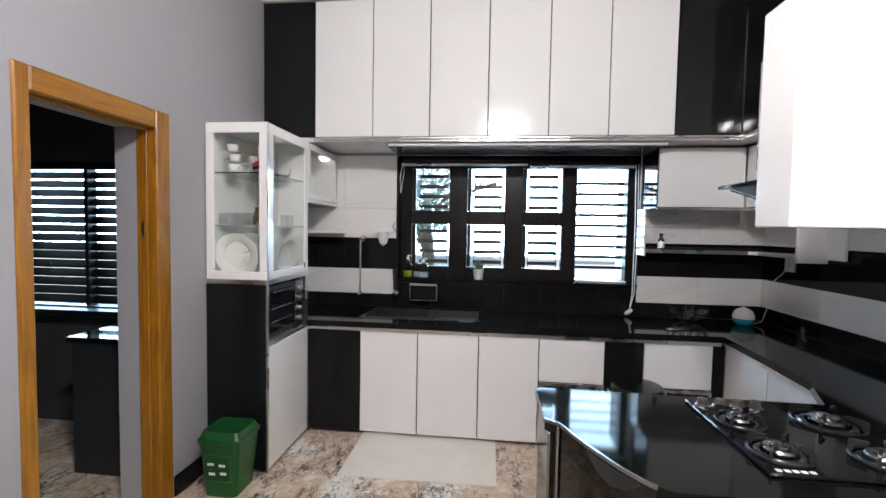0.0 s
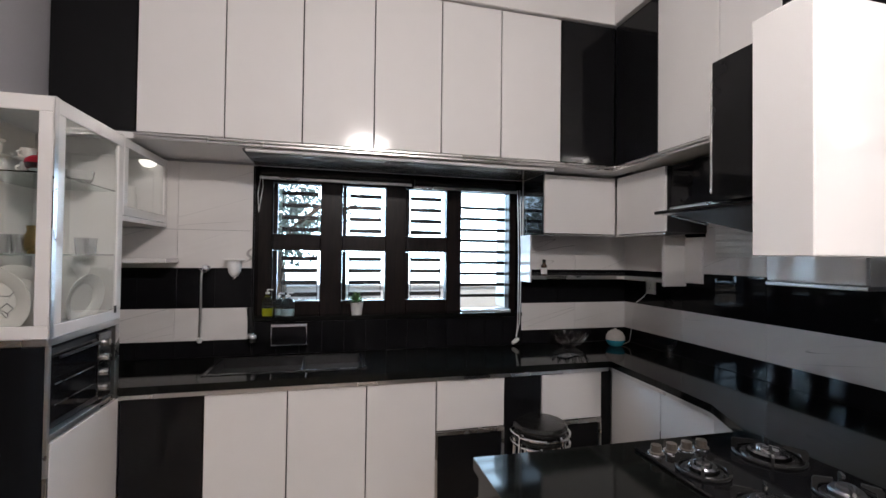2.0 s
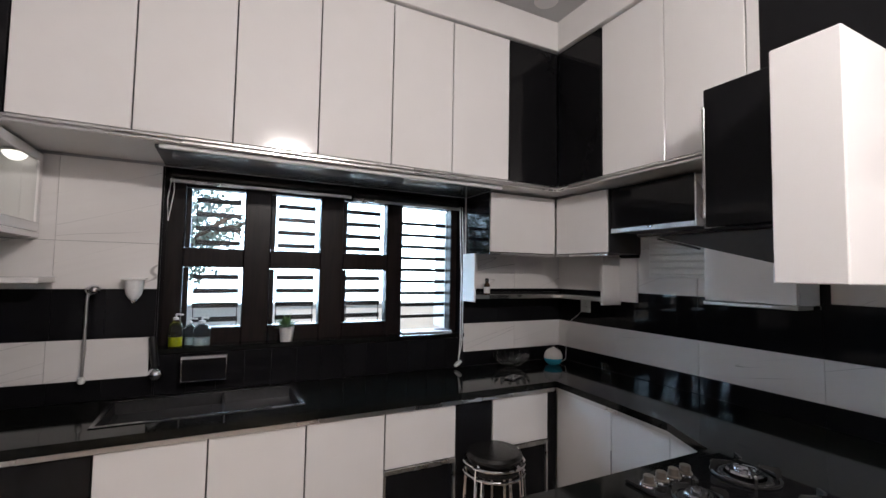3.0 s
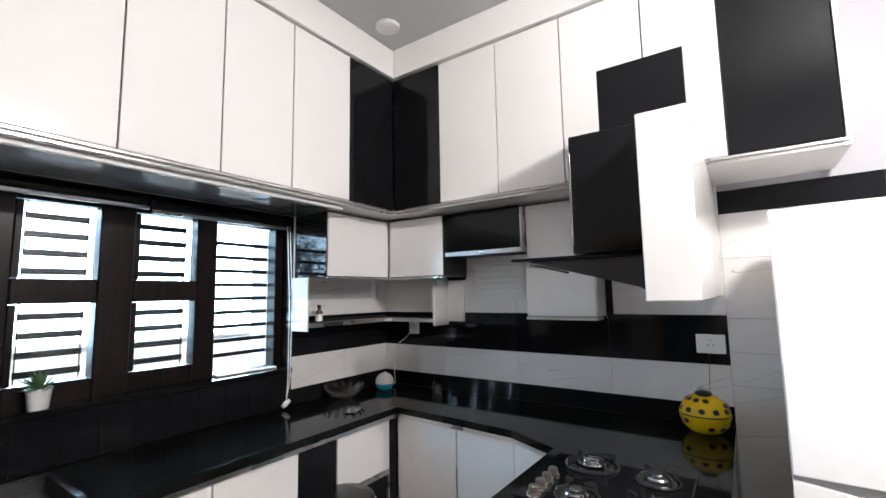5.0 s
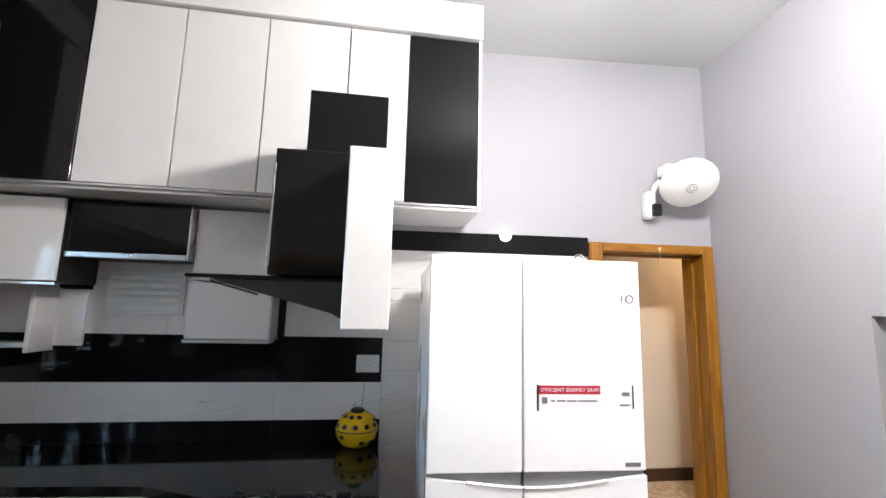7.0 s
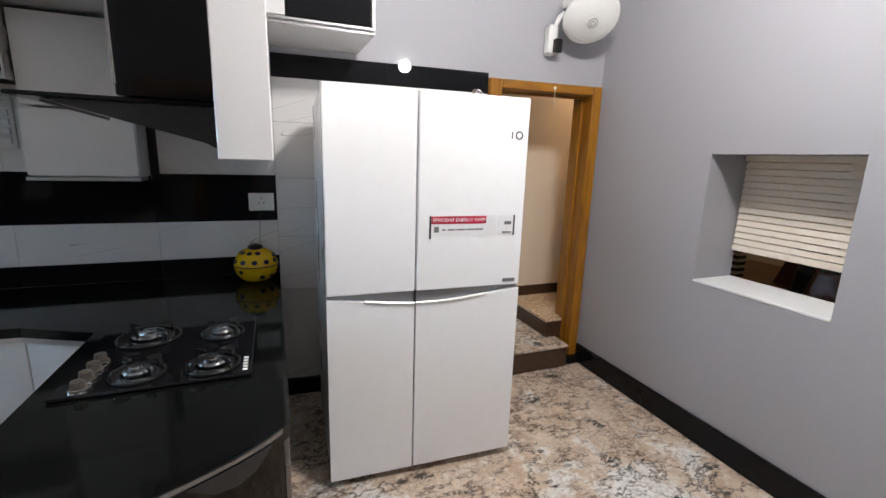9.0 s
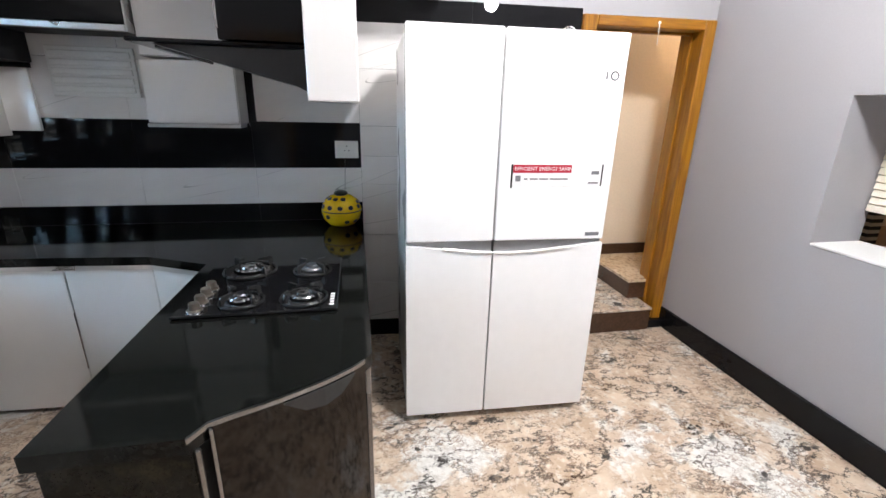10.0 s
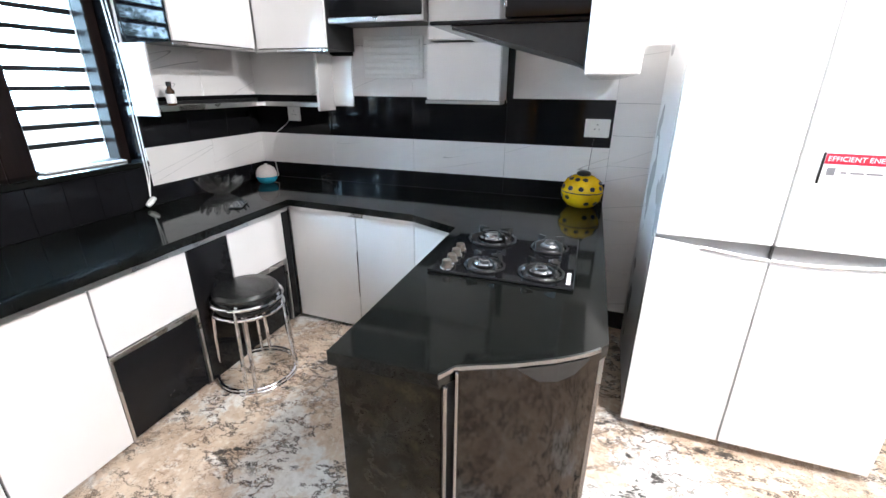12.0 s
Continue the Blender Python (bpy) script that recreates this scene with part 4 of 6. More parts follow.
# built-in oven in the unit's east side
root = thing("oven", (-3.56, -0.88, 0.80), "black countertop oven with a glass door and chrome knobs", "oven")
part("case", box(-3.74, -3.40, -1.135, -0.66, 0.802, 1.125, 0.006), BLACKMATT, root)
part("door", box(-3.398, -3.388, -1.125, -0.79, 0.835, 1.10, 0.004), BLACK, root, "dark glass oven door")
part("door_handle", tube([(-3.372, -1.10, 1.085), (-3.372, -0.81, 1.085)], 0.006, 8), DARKSTEEL, root)
for z in (0.90, 0.98):
    part("rack", tube([(-3.3865, -1.10, z), (-3.3865, -0.83, z)], 0.003, 5), STEEL, root)
part("fascia", box(-3.398, -3.386, -0.785, -0.665, 0.81, 1.12, 0.003), STEEL, root, "steel control fascia")
for z in (0.86, 0.93, 1.0, 1.07):
    part("knob", turned(lathe([(0.018, 0), (0.016, 0.02), (0, 0.021)], (0, 0, 0), 16), pose(-3.386, -0.725, z, 0, 90, 0)), ALU, root, smooth=True)

# ---- fridge ----
FY = -3.047
root = thing("fridge", (-0.95, FY, 0.0), "white glass-fronted four-door fridge with labels", "fridge")
part("body", box(-0.885, -0.20, FY - 0.452, FY + 0.452, 0.045, 1.785, 0.008), FRIDGEBODY, root, "white enamelled fridge body")
def scoop(y):
    """Height of the lower doors' hollowed top edge."""
    return 0.922 - 0.042 * math.sin(math.pi * min(1, max(0, (FY + 0.454 - y) / 0.908))) ** 1.3


for a, c in ((FY + 0.07, FY + 0.454), (FY - 0.454, FY + 0.062)):
    part("door", box(-0.95, -0.888, a, c, 0.94, 1.80, 0.005), FRIDGE, root, "white glass door panel")
    ys_ = [a + (c - a) * i / 12 for i in range(13)]
    bm = bmesh.new()
    front = [bm.verts.new((-0.95, y, z)) for y, z in [(a, 0.045)] + [(y, scoop(y)) for y in ys_] + [(c, 0.045)]]
    back = [bm.verts.new((-0.888, v.co.y, v.co.z)) for v in front]
    bm.faces.new(front)
    bm.faces.new(back[::-1])
    for i in range(len(front)):
        j = (i + 1) % len(front)
        bm.faces.new([front[i], back[i], back[j], front[j]])
    d = part("door", bm, FRIDGE, root, "white glass door panel with a hollowed top edge")
    trim = [y for y in ys_ if FY - 0.29 < y < FY + 0.31]
    part("handle_trim", tube([(-0.952, y, scoop(y) + 0.004) for y in trim], 0.0065, 8), CHINA, d, "curved glossy handle trim", smooth=True)
part("recess", box(-0.928, -0.89, FY - 0.45, FY + 0.45, 0.86, 0.939), GREYRECESS, root, "grey handle recess")
part("latch", box(-0.945, -0.929, FY + 0.063, FY + 0.069, 0.885, 0.939), BLACKMATT, root)
part("plinth", box(-0.87, -0.25, FY - 0.44, FY + 0.44, 0.012, 0.044), BLACKMATT, root)
for yy in (FY - 0.38, FY + 0.38):
    part("foot", lathe([(0.022, 0), (0.022, 0.013)], (-0.8, yy, 0), 12), BLACKPLASTIC, root)
lab = part("label", box(-0.9525, -0.9508, FY - 0.315, FY + 0.005, 1.185, 1.278), OFFWHITE, root, "white paper energy label")
part("red_strip", box(-0.9535, -0.9526, FY - 0.262, FY + 0.0, 1.242, 1.276), RED, lab)
part("edge_mark", box(-0.9535, -0.9526, FY + 0.001, FY + 0.0085, 1.176, 1.279), BLACKPLASTIC, lab, "black bar at the edge")
part("emblem", box(-0.9535, -0.9526, FY - 0.035, FY - 0.012, 1.205, 1.23), GREYPRINT, lab)
for a, c in ((0.05, 0.066), (0.076, 0.112), (0.118, 0.16), (0.166, 0.248)):
    part("text_bar", box(-0.9535, -0.9526, FY - c, FY - a, 1.212, 1.2185), GREYPRINT, lab)
lab2 = part("sticker", box(-0.9525, -0.9508, FY - 0.408, FY - 0.325, 1.188, 1.278), OFFWHITE, root, "small white sticker")
part("edge_mark", box(-0.9535, -0.9526, FY - 0.4078, FY - 0.401, 1.184, 1.279), BLACKPLASTIC, lab2, "black bar at the edge")
part("text_bar", box(-0.9535, -0.9526, FY - 0.39, FY - 0.355, 1.235, 1.25), GREYPRINT, lab2)
part("text_bar", box(-0.9535, -0.9526, FY - 0.39, FY - 0.345, 1.195, 1.202), GREYPRINT, lab2)
part("tag", box(-0.9522, -0.9508, FY - 0.428, FY - 0.362, 0.957, 0.973), GREYPRINT, root, "dark specification tag")
ring = turned(tube(circle(0, 0, 0, 0.016, 20), 0.003, 6, True), pose(-0.9512, FY - 0.405, 1.637, 0, 90, 0))
part("badge", ring, STEEL, root, "round metal badge", smooth=True)
part("badge_bar", box(-0.953, -0.9508, FY - 0.372, FY - 0.367, 1.622, 1.652), STEEL, root)


def lettering(words, size, m, mat, parent):
    """Raised lettering in the built-in font, laid flat in the local xy plane and then turned by m."""
    data = bpy.data.curves.new("lettering", "FONT")
    data.body, data.size, data.extrude, data.resolution_u = words, size, 0.0004, 2
    tmp = new("lettering_source", data)
    me = bpy.data.meshes.new_from_object(tmp.evaluated_get(bpy.context.evaluated_depsgraph_get()))
    bpy.data.objects.remove(tmp)
    bpy.data.curves.remove(data)
    bm = bmesh.new()
    bm.from_mesh(me)
    bpy.data.meshes.remove(me)
    return part("lettering", turned(bm, m), mat, parent, "small white printed words")


lettering("EFFICIENT ENERGY SAVING", 0.0225, Matrix.Translation((-0.9538, FY - 0.006, 1.2515)) @ Matrix(((0, 0, -1, 0), (-1, 0, 0, 0), (0, 1, 0, 0), (0, 0, 0, 1))), OFFWHITE, lab)
root.rotation_euler.z = radians(-2.3)
root = thing("glass_figurine", (-0.55, -3.43, 1.786), "small clear glass figurine on top of the fridge", "figurine")
part("base", lathe([(0.035, 0), (0.035, 0.012), (0.02, 0.03), (0.0, 0.03)], (-0.55, -3.43, 1.786), 18), GLASS, root, smooth=True)
part("ring", turned(tube(circle(0, 0, 0, 0.03, 18), 0.007, 6, True), pose(-0.55, -3.43, 1.85, 0, 90, 0)), GLASS, root, smooth=True)

# ---- hob ----
CASTIRON = material("enamelled_iron", (0.022, 0.022, 0.022), 0.25, vary=0.2, grain=120, spec=0.6)
HX, HY = (-1.312, -0.776), (-2.315, -1.787)
root = thing("gas_hob", (-1.045, -2.05, CT), "black glass gas hob with four burners", "gas hob")
part("glass_plate", box(HX[0], HX[1], HY[0], HY[1], CT + 0.001, CT + 0.012, 0.004), BLACK, root)
for i, (x, y, r) in enumerate(((-1.215, -1.985, 0.042), (-1.215, -2.195, 0.046), (-0.91, -1.95, 0.058), (-0.94, -2.20, 0.042))):
    b = part("burner", lathe([(r * 1.45, 0.012), (r * 1.35, 0.018), (r * 1.1, 0.018), (r * 1.1, 0.012)], (x, y, CT), 28), CASTIRON, root, "steel burner", smooth=True)
    part("burner_ring", lathe([(r * 0.95, 0.013), (r, 0.028), (r * 0.9, 0.034), (r * 0.55, 0.035)], (x, y, CT), 28), STEEL, b, smooth=True)
    part("burner_cap", lathe([(r * 0.6, 0.034), (r * 0.6, 0.041), (r * 0.5, 0.045), (0, 0.046)], (x, y, CT), 24), STEEL if i != 2 else CHROME, b, smooth=True)
    part("pan_support", tube(circle(x, y, CT + 0.017, r * 1.75, 28), 0.0045, 6, True), BLACKPLASTIC, root, "black iron pan support", smooth=True)
    for k in range(4):
        a = math.pi / 4 + k * math.pi / 2
        ux, uy = math.cos(a), math.sin(a)
        blade = bmesh.new()
        side = [[blade.verts.new((x + ux * q - uy * w, y + uy * q + ux * w, CT + h)) for q, h in ((r * 1.82, 0.0125), (r * 1.82, 0.046), (r * 1.7, 0.054), (r * 0.72, 0.058), (r * 0.72, 0.050), (r * 1.45, 0.038), (r * 1.6, 0.0125))] for w in (-0.004, 0.004)]
        blade.faces.new(side[0])
        blade.faces.new(side[1][::-1])
        for i in range(7):
            blade.faces.new([side[0][i], side[1][i], side[1][(i + 1) % 7], side[0][(i + 1) % 7]])
        part("support_arm", blade, CASTIRON, root, "cast iron blade")
for k in range(4):
    x = -1.275 + 0.062 * k
    kn = part("knob", lathe([(0.023, 0.012), (0.023, 0.02), (0.018, 0.022), (0.0165, 0.043), (0, 0.044)], (x, -1.853, CT), 20), IVORY, root, "ivory control knob", smooth=True)
    part("knob_collar", lathe([(0.027, 0.0122), (0.026, 0.017), (0.02, 0.017)], (x, -1.853, CT), 20), CHROME, kn, smooth=True)
for k in range(5):
    part("text_bar", box(-1.285 + 0.022 * k, -1.27 + 0.022 * k, -2.302, -2.287, CT + 0.0122, CT + 0.0126), OFFWHITE, root)

# ---- sink and what stands by it ----
root = thing("sink", ((SX0 + SX1) / 2, (SY0 + SY1) / 2, 0.60), "dark stainless steel double sink let into the worktop", "sink")
def open_bowl(x0, x1, y0, y1, z0, z1, w):
    bm = box(x0, x1, y0, y1, z0, z0 + w)
    box(x0, x0 + w, y0, y1, z0 + w, z1, bm=bm)
    box(x1 - w, x1, y0, y1, z0 + w, z1, bm=bm)
    box(x0 + w, x1 - w, y0, y0 + w, z0 + w, z1, bm=bm)
    box(x0 + w, x1 - w, y1 - w, y1, z0 + w, z1, bm=bm)
    return bm
part("bowl", open_bowl(SX0 + 0.002, -2.52, SY0 + 0.002, SY1 - 0.002, 0.63, CT - 0.001, 0.004), DARKSTEEL, root)
part("bowl", open_bowl(-2.518, SX1 - 0.002, SY0 + 0.002, SY1 - 0.002, 0.72, CT - 0.001, 0.004), DARKSTEEL, root)
part("rim", box(SX0 - 0.018, SX1 + 0.018, SY0 - 0.016, SY0 + 0.004, CT, CT + 0.005, 0.002), STEEL, root)
part("rim", box(SX0 - 0.018, SX1 + 0.018, SY1 - 0.004, SY1 + 0.016, CT, CT + 0.005, 0.002), STEEL, root)
part("rim", box(SX0 - 0.018, SX0 + 0.004, SY0 + 0.005, SY1 - 0.005, CT, CT + 0.005, 0.002), STEEL, root)
part("rim", box(SX1 - 0.004, SX1 + 0.018, SY0 + 0.005, SY1 - 0.005, CT, CT + 0.005, 0.002), STEEL, root)
part("drain", lathe([(0.045, 0.634), (0.04, 0.637), (0.0, 0.635)], (-2.76, -0.27, 0), 20), CHROME, root)

root = thing("wall_tap", (-3.15, -0.03, 1.39), "chrome wall tap with a long drop pipe above the sink", "tap")
part("valve", turned(lathe([(0.026, 0), (0.026, 0.012), (0.018, 0.014), (0.018, 0.06), (0.0, 0.062)], (0, 0, 0), 18), pose(-3.15, -0.009, 1.395, 90, 0, 0)), CHROME, root, smooth=True)
part("knob", sphere((-3.128, -0.08, 1.40), 0.031, sz=0.85), CHROME, root, smooth=True)
part("pipe", tube([(-3.155, -0.06, 1.385), (-3.158, -0.066, 1.35), (-3.162, -0.05, 1.1), (-3.165, -0.05, 0.945)], 0.0075, 10), ALU, root, smooth=True)
part("nozzle", lathe([(0.012, 0), (0.016, 0.006), (0.016, 0.03), (0.01, 0.034)], (-3.165, -0.05, 0.925), 14), PLASTIC, root, smooth=True)

root = thing("soap_dispenser", (-2.965, -0.05, 1.35), "frosted cup-shaped wall dispenser", "dispenser")
part("cup", lathe([(0.010, 0.0), (0.022, 0.006), (0.036, 0.03), (0.042, 0.065), (0.041, 0.105), (0.038, 0.105), (0.036, 0.06), (0, 0.03)], (-2.965, -0.062, 1.345), 22), material("frosted_plastic", (0.75, 0.75, 0.75), 0.3), root, smooth=True)
part("bracket", box(-3.02, -2.91, -0.115, -0.009, 1.45, 1.462, 0.003), PLASTIC, root)
part("tip", sphere((-2.965, -0.062, 1.34), 0.014), CHROME, root, smooth=True)

root = thing("spray_tap", (-2.862, -0.04, 0.93), "black-handled chrome hand spray hanging by the sink", "hand spray")
part("handle", tube([(-2.875, -0.03, 1.14), (-2.868, -0.04, 1.09), (-2.855, -0.04, 0.985)], 0.019, 10), BLACKPLASTIC, root, smooth=True)
part("head", sphere((-2.85, -0.05, 0.945), 0.038, sz=0.95), CHROME, root, smooth=True)
part("hook", box(-2.886, -2.862, -0.03, -0.009, 1.085, 1.13, 0.003), CHROME, root)

root = thing("steel_wall_rack", (-2.62, -0.05, 0.885), "shallow steel-framed rack on the black wall above the sink", "rack")
x0, x1, z0, z1 = -2.735, -2.508, 0.893, 1.038
part("top_bar", box(x0, x1, -0.09, -0.07, z1 - 0.022, z1, 0.003), CHROME, root)
part("bottom_bar", box(x0, x1, -0.088, -0.076, z0, z0 + 0.008, 0.002), CHROME, root)
part("side_bar", box(x0, x0 + 0.008, -0.088, -0.076, z0 + 0.008, z1 - 0.022, 0.002), CHROME, root)
part("side_bar", box(x1 - 0.008, x1, -0.088, -0.076, z0 + 0.008, z1 - 0.022, 0.002), CHROME, root)
part("back_plate", box(x0 + 0.01, x1 - 0.01, -0.07, -0.009, z0 + 0.004, z1 - 0.004), BLACK, root)


def pump_bottle(at, r, h, mat, liquid, label):
    root = thing("pump_bottle", at, label, "bottle", "bottles on the window sill")
    part("bottle", lathe([(r * 0.9, 0), (r, 0.006), (r, h * 0.55), (r * 0.8, h * 0.68), (r * 0.33, h * 0.76), (r * 0.33, h * 0.82)], at, 20), mat, root, smooth=True)
    part("liquid", lathe([(0, 0.006), (r * 0.86, 0.006), (r * 0.88, h * 0.30), (0, h * 0.30)], at, 20), liquid, root, smooth=True)
    part("pump", lathe([(r * 0.4, h * 0.80), (r * 0.4, h * 0.87), (r * 0.14, h * 0.88), (r * 0.14, h * 0.96), (0, h * 0.96)], at, 14), PLASTIC, root, smooth=True)
    part("nozzle", tube([(at[0], at[1], at[2] + h * 0.965), (at[0] + 0.035, at[1] - 0.012, at[2] + h * 0.955)], 0.005, 6), PLASTIC, root)
    return root


SILL = WZ0 + 0.0125
LIME = material("lime_liquid", (0.62, 0.62, 0.03), 0.1)
PALE = material("pale_blue_liquid", (0.55, 0.72, 0.75), 0.1)
pump_bottle((-2.775, 0.035, SILL), 0.035, 0.19, GLASS, LIME, "pump bottle of yellow-green dish soap on the sill")
pump_bottle((-2.705, 0.06, SILL), 0.026, 0.16, GLASS, PALE, "slim clear pump bottle on the sill")
pump_bottle((-2.645, 0.035, SILL), 0.045, 0.165, GLASS, PALE, "round clear pump bottle of hand soap on the sill")

root = thing("potted_plant", (-2.18, 0.035, SILL), "small green plant in a white pot on the sill", "plant")
at = (-2.18, 0.035, SILL)
part("pot", lathe([(0.034, 0), (0.036, 0.003), (0.045, 0.085), (0.047, 0.09), (0.042, 0.09), (0.036, 0.075), (0, 0.075)], at, 22), PLASTIC, root, smooth=True)
rng = random.Random(3)
bm = bmesh.new()
for i in range(46):
    a, up, ln = rng.uniform(0, 6.28), rng.uniform(0.25, 1.35), rng.uniform(0.06, 0.125)
    d = Vector((math.cos(a) * math.cos(up), math.sin(a) * math.cos(up), math.sin(up)))
    s = d.cross(Vector((0, 0, 1))).normalized() * rng.uniform(0.007, 0.013)
    p = Vector(at) + Vector((0, 0, 0.074))
    q = [bm.verts.new(c) for c in (p, p + d * ln * 0.55 + s, p + d * ln + Vector((0, 0, -0.008)), p + d * ln * 0.55 - s)]
    bm.faces.new(q)
part("leaves", bm, LEAF, root, "small green leaves")

# roller blinds rolled up at the window head, with the pull cord
for n, (a, c, z) in enumerate(((-2.84, -1.795, 2.022), (-1.78, -0.955, 2.008))):
    root = thing("roller_blind", ((a + c) / 2, 0.06, z), "rolled-up grey roller blind at the window head", "blind", "roller blinds")
    part("roll", turned(lathe([(0.026, 0), (0.026, c - a - 0.02)], (0, 0, 0), 16), pose(a + 0.01, 0.06, z + 0.033, 0, 90, 0)), BLACKPLASTIC, root, smooth=True)
    part("bottom_bar", box(a, c, 0.028, 0.044, z - 0.016, z + 0.004, 0.003), ALU, root)
root = thing("blind_cord", (-0.965, -0.02, 0.85), "white blind cord with a weight hanging to the worktop", "cord")
part("cord", tube([(-0.955, 0.03, 2.02), (-0.958, -0.01, 1.5), (-0.965, -0.02, 1.0), (-0.985, -0.035, 0.88)], 0.0035, 6), PLASTIC, root)
part("cord", tube([(-0.935, 0.03, 2.02), (-0.938, -0.01, 1.5), (-0.95, -0.02, 1.0), (-0.985, -0.035, 0.88)], 0.0035, 6), PLASTIC, root)
part("weight", turned(lathe([(0.0, -0.035), (0.012, -0.03), (0.017, 0.0), (0.012, 0.03), (0.0, 0.035)], (0, 0, 0), 14), pose(-0.995, -0.045, 0.858, 0, 55, 0)), PLASTIC, root, smooth=True)
root = thing("blind_cord", (-2.83, 0.03, 1.75), "white blind cord hanging beside the window", "cord")
part("cord", tube([(-2.83, 0.03, 2.03), (-2.842, -0.005, 1.9), (-2.835, -0.008, 1.78), (-2.815, 0.02, 1.95), (-2.82, 0.03, 2.03)], 0.003, 6), PLASTIC, root)

# ---- on the worktop ----
CRYSTAL = material("cut_crystal", (0.98, 0.99, 1.0), 0.01, trans=1.0, bump=0.03, grain=45, vary=0.0)
bc = Vector((-0.60, -0.15, CT))
root = thing("crystal_bowl", bc, "leaf-shaped cut crystal bowl on the black worktop", "bowl")
part("base", lathe([(0.045, 0.0), (0.05, 0.006), (0.04, 0.018), (0, 0.014)], bc, 20), CRYSTAL, root, smooth=True)
for k in range(14):
    a = 2 * math.pi * k / 14
    d, s = Vector((math.cos(a), math.sin(a), 0)), Vector((-math.sin(a), math.cos(a), 0))
    bm = bmesh.new()
    prof = [(0.036, 0.012, 0.008), (0.075, 0.028, 0.016), (0.108, 0.052, 0.021), (0.128, 0.078, 0.017), (0.14, 0.096, 0.004)]
    rows = []
    for r, h, w in prof:
        row = []
        for off, lift in ((-w, 0.006), (0, 0), (w, 0.006)):
            row.append(bm.verts.new(bc + d * r + s * off + Vector((0, 0, h + lift))))
        rows.append(row)
    for a0, a1 in zip(rows, rows[1:]):
        for j in range(2):
            bm.faces.new([a0[j], a0[j + 1], a1[j + 1], a1[j]])
    ex = bmesh.ops.extrude_face_region(bm, geom=list(bm.faces))
    bmesh.ops.translate(bm, verts=[v for v in ex["geom"] if isinstance(v, bmesh.types.BMVert)], vec=d * 0.004 + Vector((0, 0, -0.004)))
    part("leaf", bm, CRYSTAL, root)

root = thing("humidifier", (-0.235, -0.20, CT), "round white and blue humidifier with a cable", "humidifier")
at = (-0.235, -0.20, CT)
TEAL = material("teal_plastic", (0.03, 0.30, 0.42), 0.15, vary=0.15)
prof = [(0.035, 0), (0.055, 0.012), (0.068, 0.035), (0.070, 0.05)]
part("tank", lathe(prof + [(0.0, 0.05)], at, 28), TEAL, root, "translucent blue tank", smooth=True)
part("dome", lathe([(0.070, 0.051), (0.069, 0.075), (0.055, 0.105), (0.03, 0.122), (0.012, 0.126), (0.010, 0.134), (0, 0.134)], at, 28), material("pearl_plastic", (0.62, 0.58, 0.55), 0.15), root, "pearl white dome", smooth=True)
part("cable", tube([(-0.17, -0.20, CT + 0.006), (-0.10, -0.19, CT + 0.03), (-0.03, -0.12, 0.93), (-0.014, -0.10, 1.04), (-0.014, -0.16, 1.15), (-0.016, -0.24, 1.20), (-0.016, -0.29, 1.25)], 0.0022, 6), PLASTIC, root, smooth=True)

root = thing("mobile_phone", (-0.79, -0.445, CT), "dark mobile phone lying on the worktop", "phone")
m = pose(-0.79, -0.445, CT, 0, 0, 28)
part("case", turned(box(-0.075, 0.075, -0.037, 0.037, 0.001, 0.008, 0.003), m), STEEL, root, "grey metal case")
# Screen colour lightened towards blue for the reflected sheen.
part("screen", turned(box(-0.072, 0.072, -0.034, 0.034, 0.0082, 0.009), m), material("phone_sheen_glass", (0.05, 0.06, 0.075), 0.05, vary=0.02, bump=0.0, spec=0.9), root, "glossy dark screen with a bluish sheen in its colour")

for gx, gy, gr, gh, gm, label in ((-0.075, -0.56, 0.026, 0.07, GLASS, "small clear glass on the worktop"), (-0.11, -0.62, 0.024, 0.065, GLASS, "small clear glass on the worktop")):
    solo("small_glass", lathe([(gr * 0.78, 0), (gr, gh), (gr - 0.0025, gh), (gr * 0.7, 0.007), (0, 0.007)], (gx, gy, CT + 0.0005)), gm, label, "glass", "glasses on the worktop")

root = thing("ladybird_pot", (-0.15, -2.30, CT), "round yellow pot with black dots and a stalk lid", "pot")
root.scale = (1.3, 1.3, 1.13)
bx, by, br = -0.15, -2.30, 0.088
part("lower_bowl", lathe([(0.035, 0.0), (0.06, 0.012), (0.08, 0.04), (br, 0.078), (br, 0.082), (0, 0.082)], (bx, by, CT), 28), YELLOW, root, smooth=True)
part("seam", lathe([(br + 0.0015, 0.082), (br + 0.0015, 0.087), (0, 0.087)], (bx, by, CT), 28), BLACKPLASTIC, root)
part("lid", lathe([(br, 0.087), (0.085, 0.105), (0.07, 0.138), (0.045, 0.158), (0.0, 0.166)], (bx, by, CT), 28), YELLOW, root, smooth=True)
part("knob", sphere((bx - 0.005, by, CT + 0.170), 0.031, sz=0.5), BLACKPLASTIC, root, smooth=True)
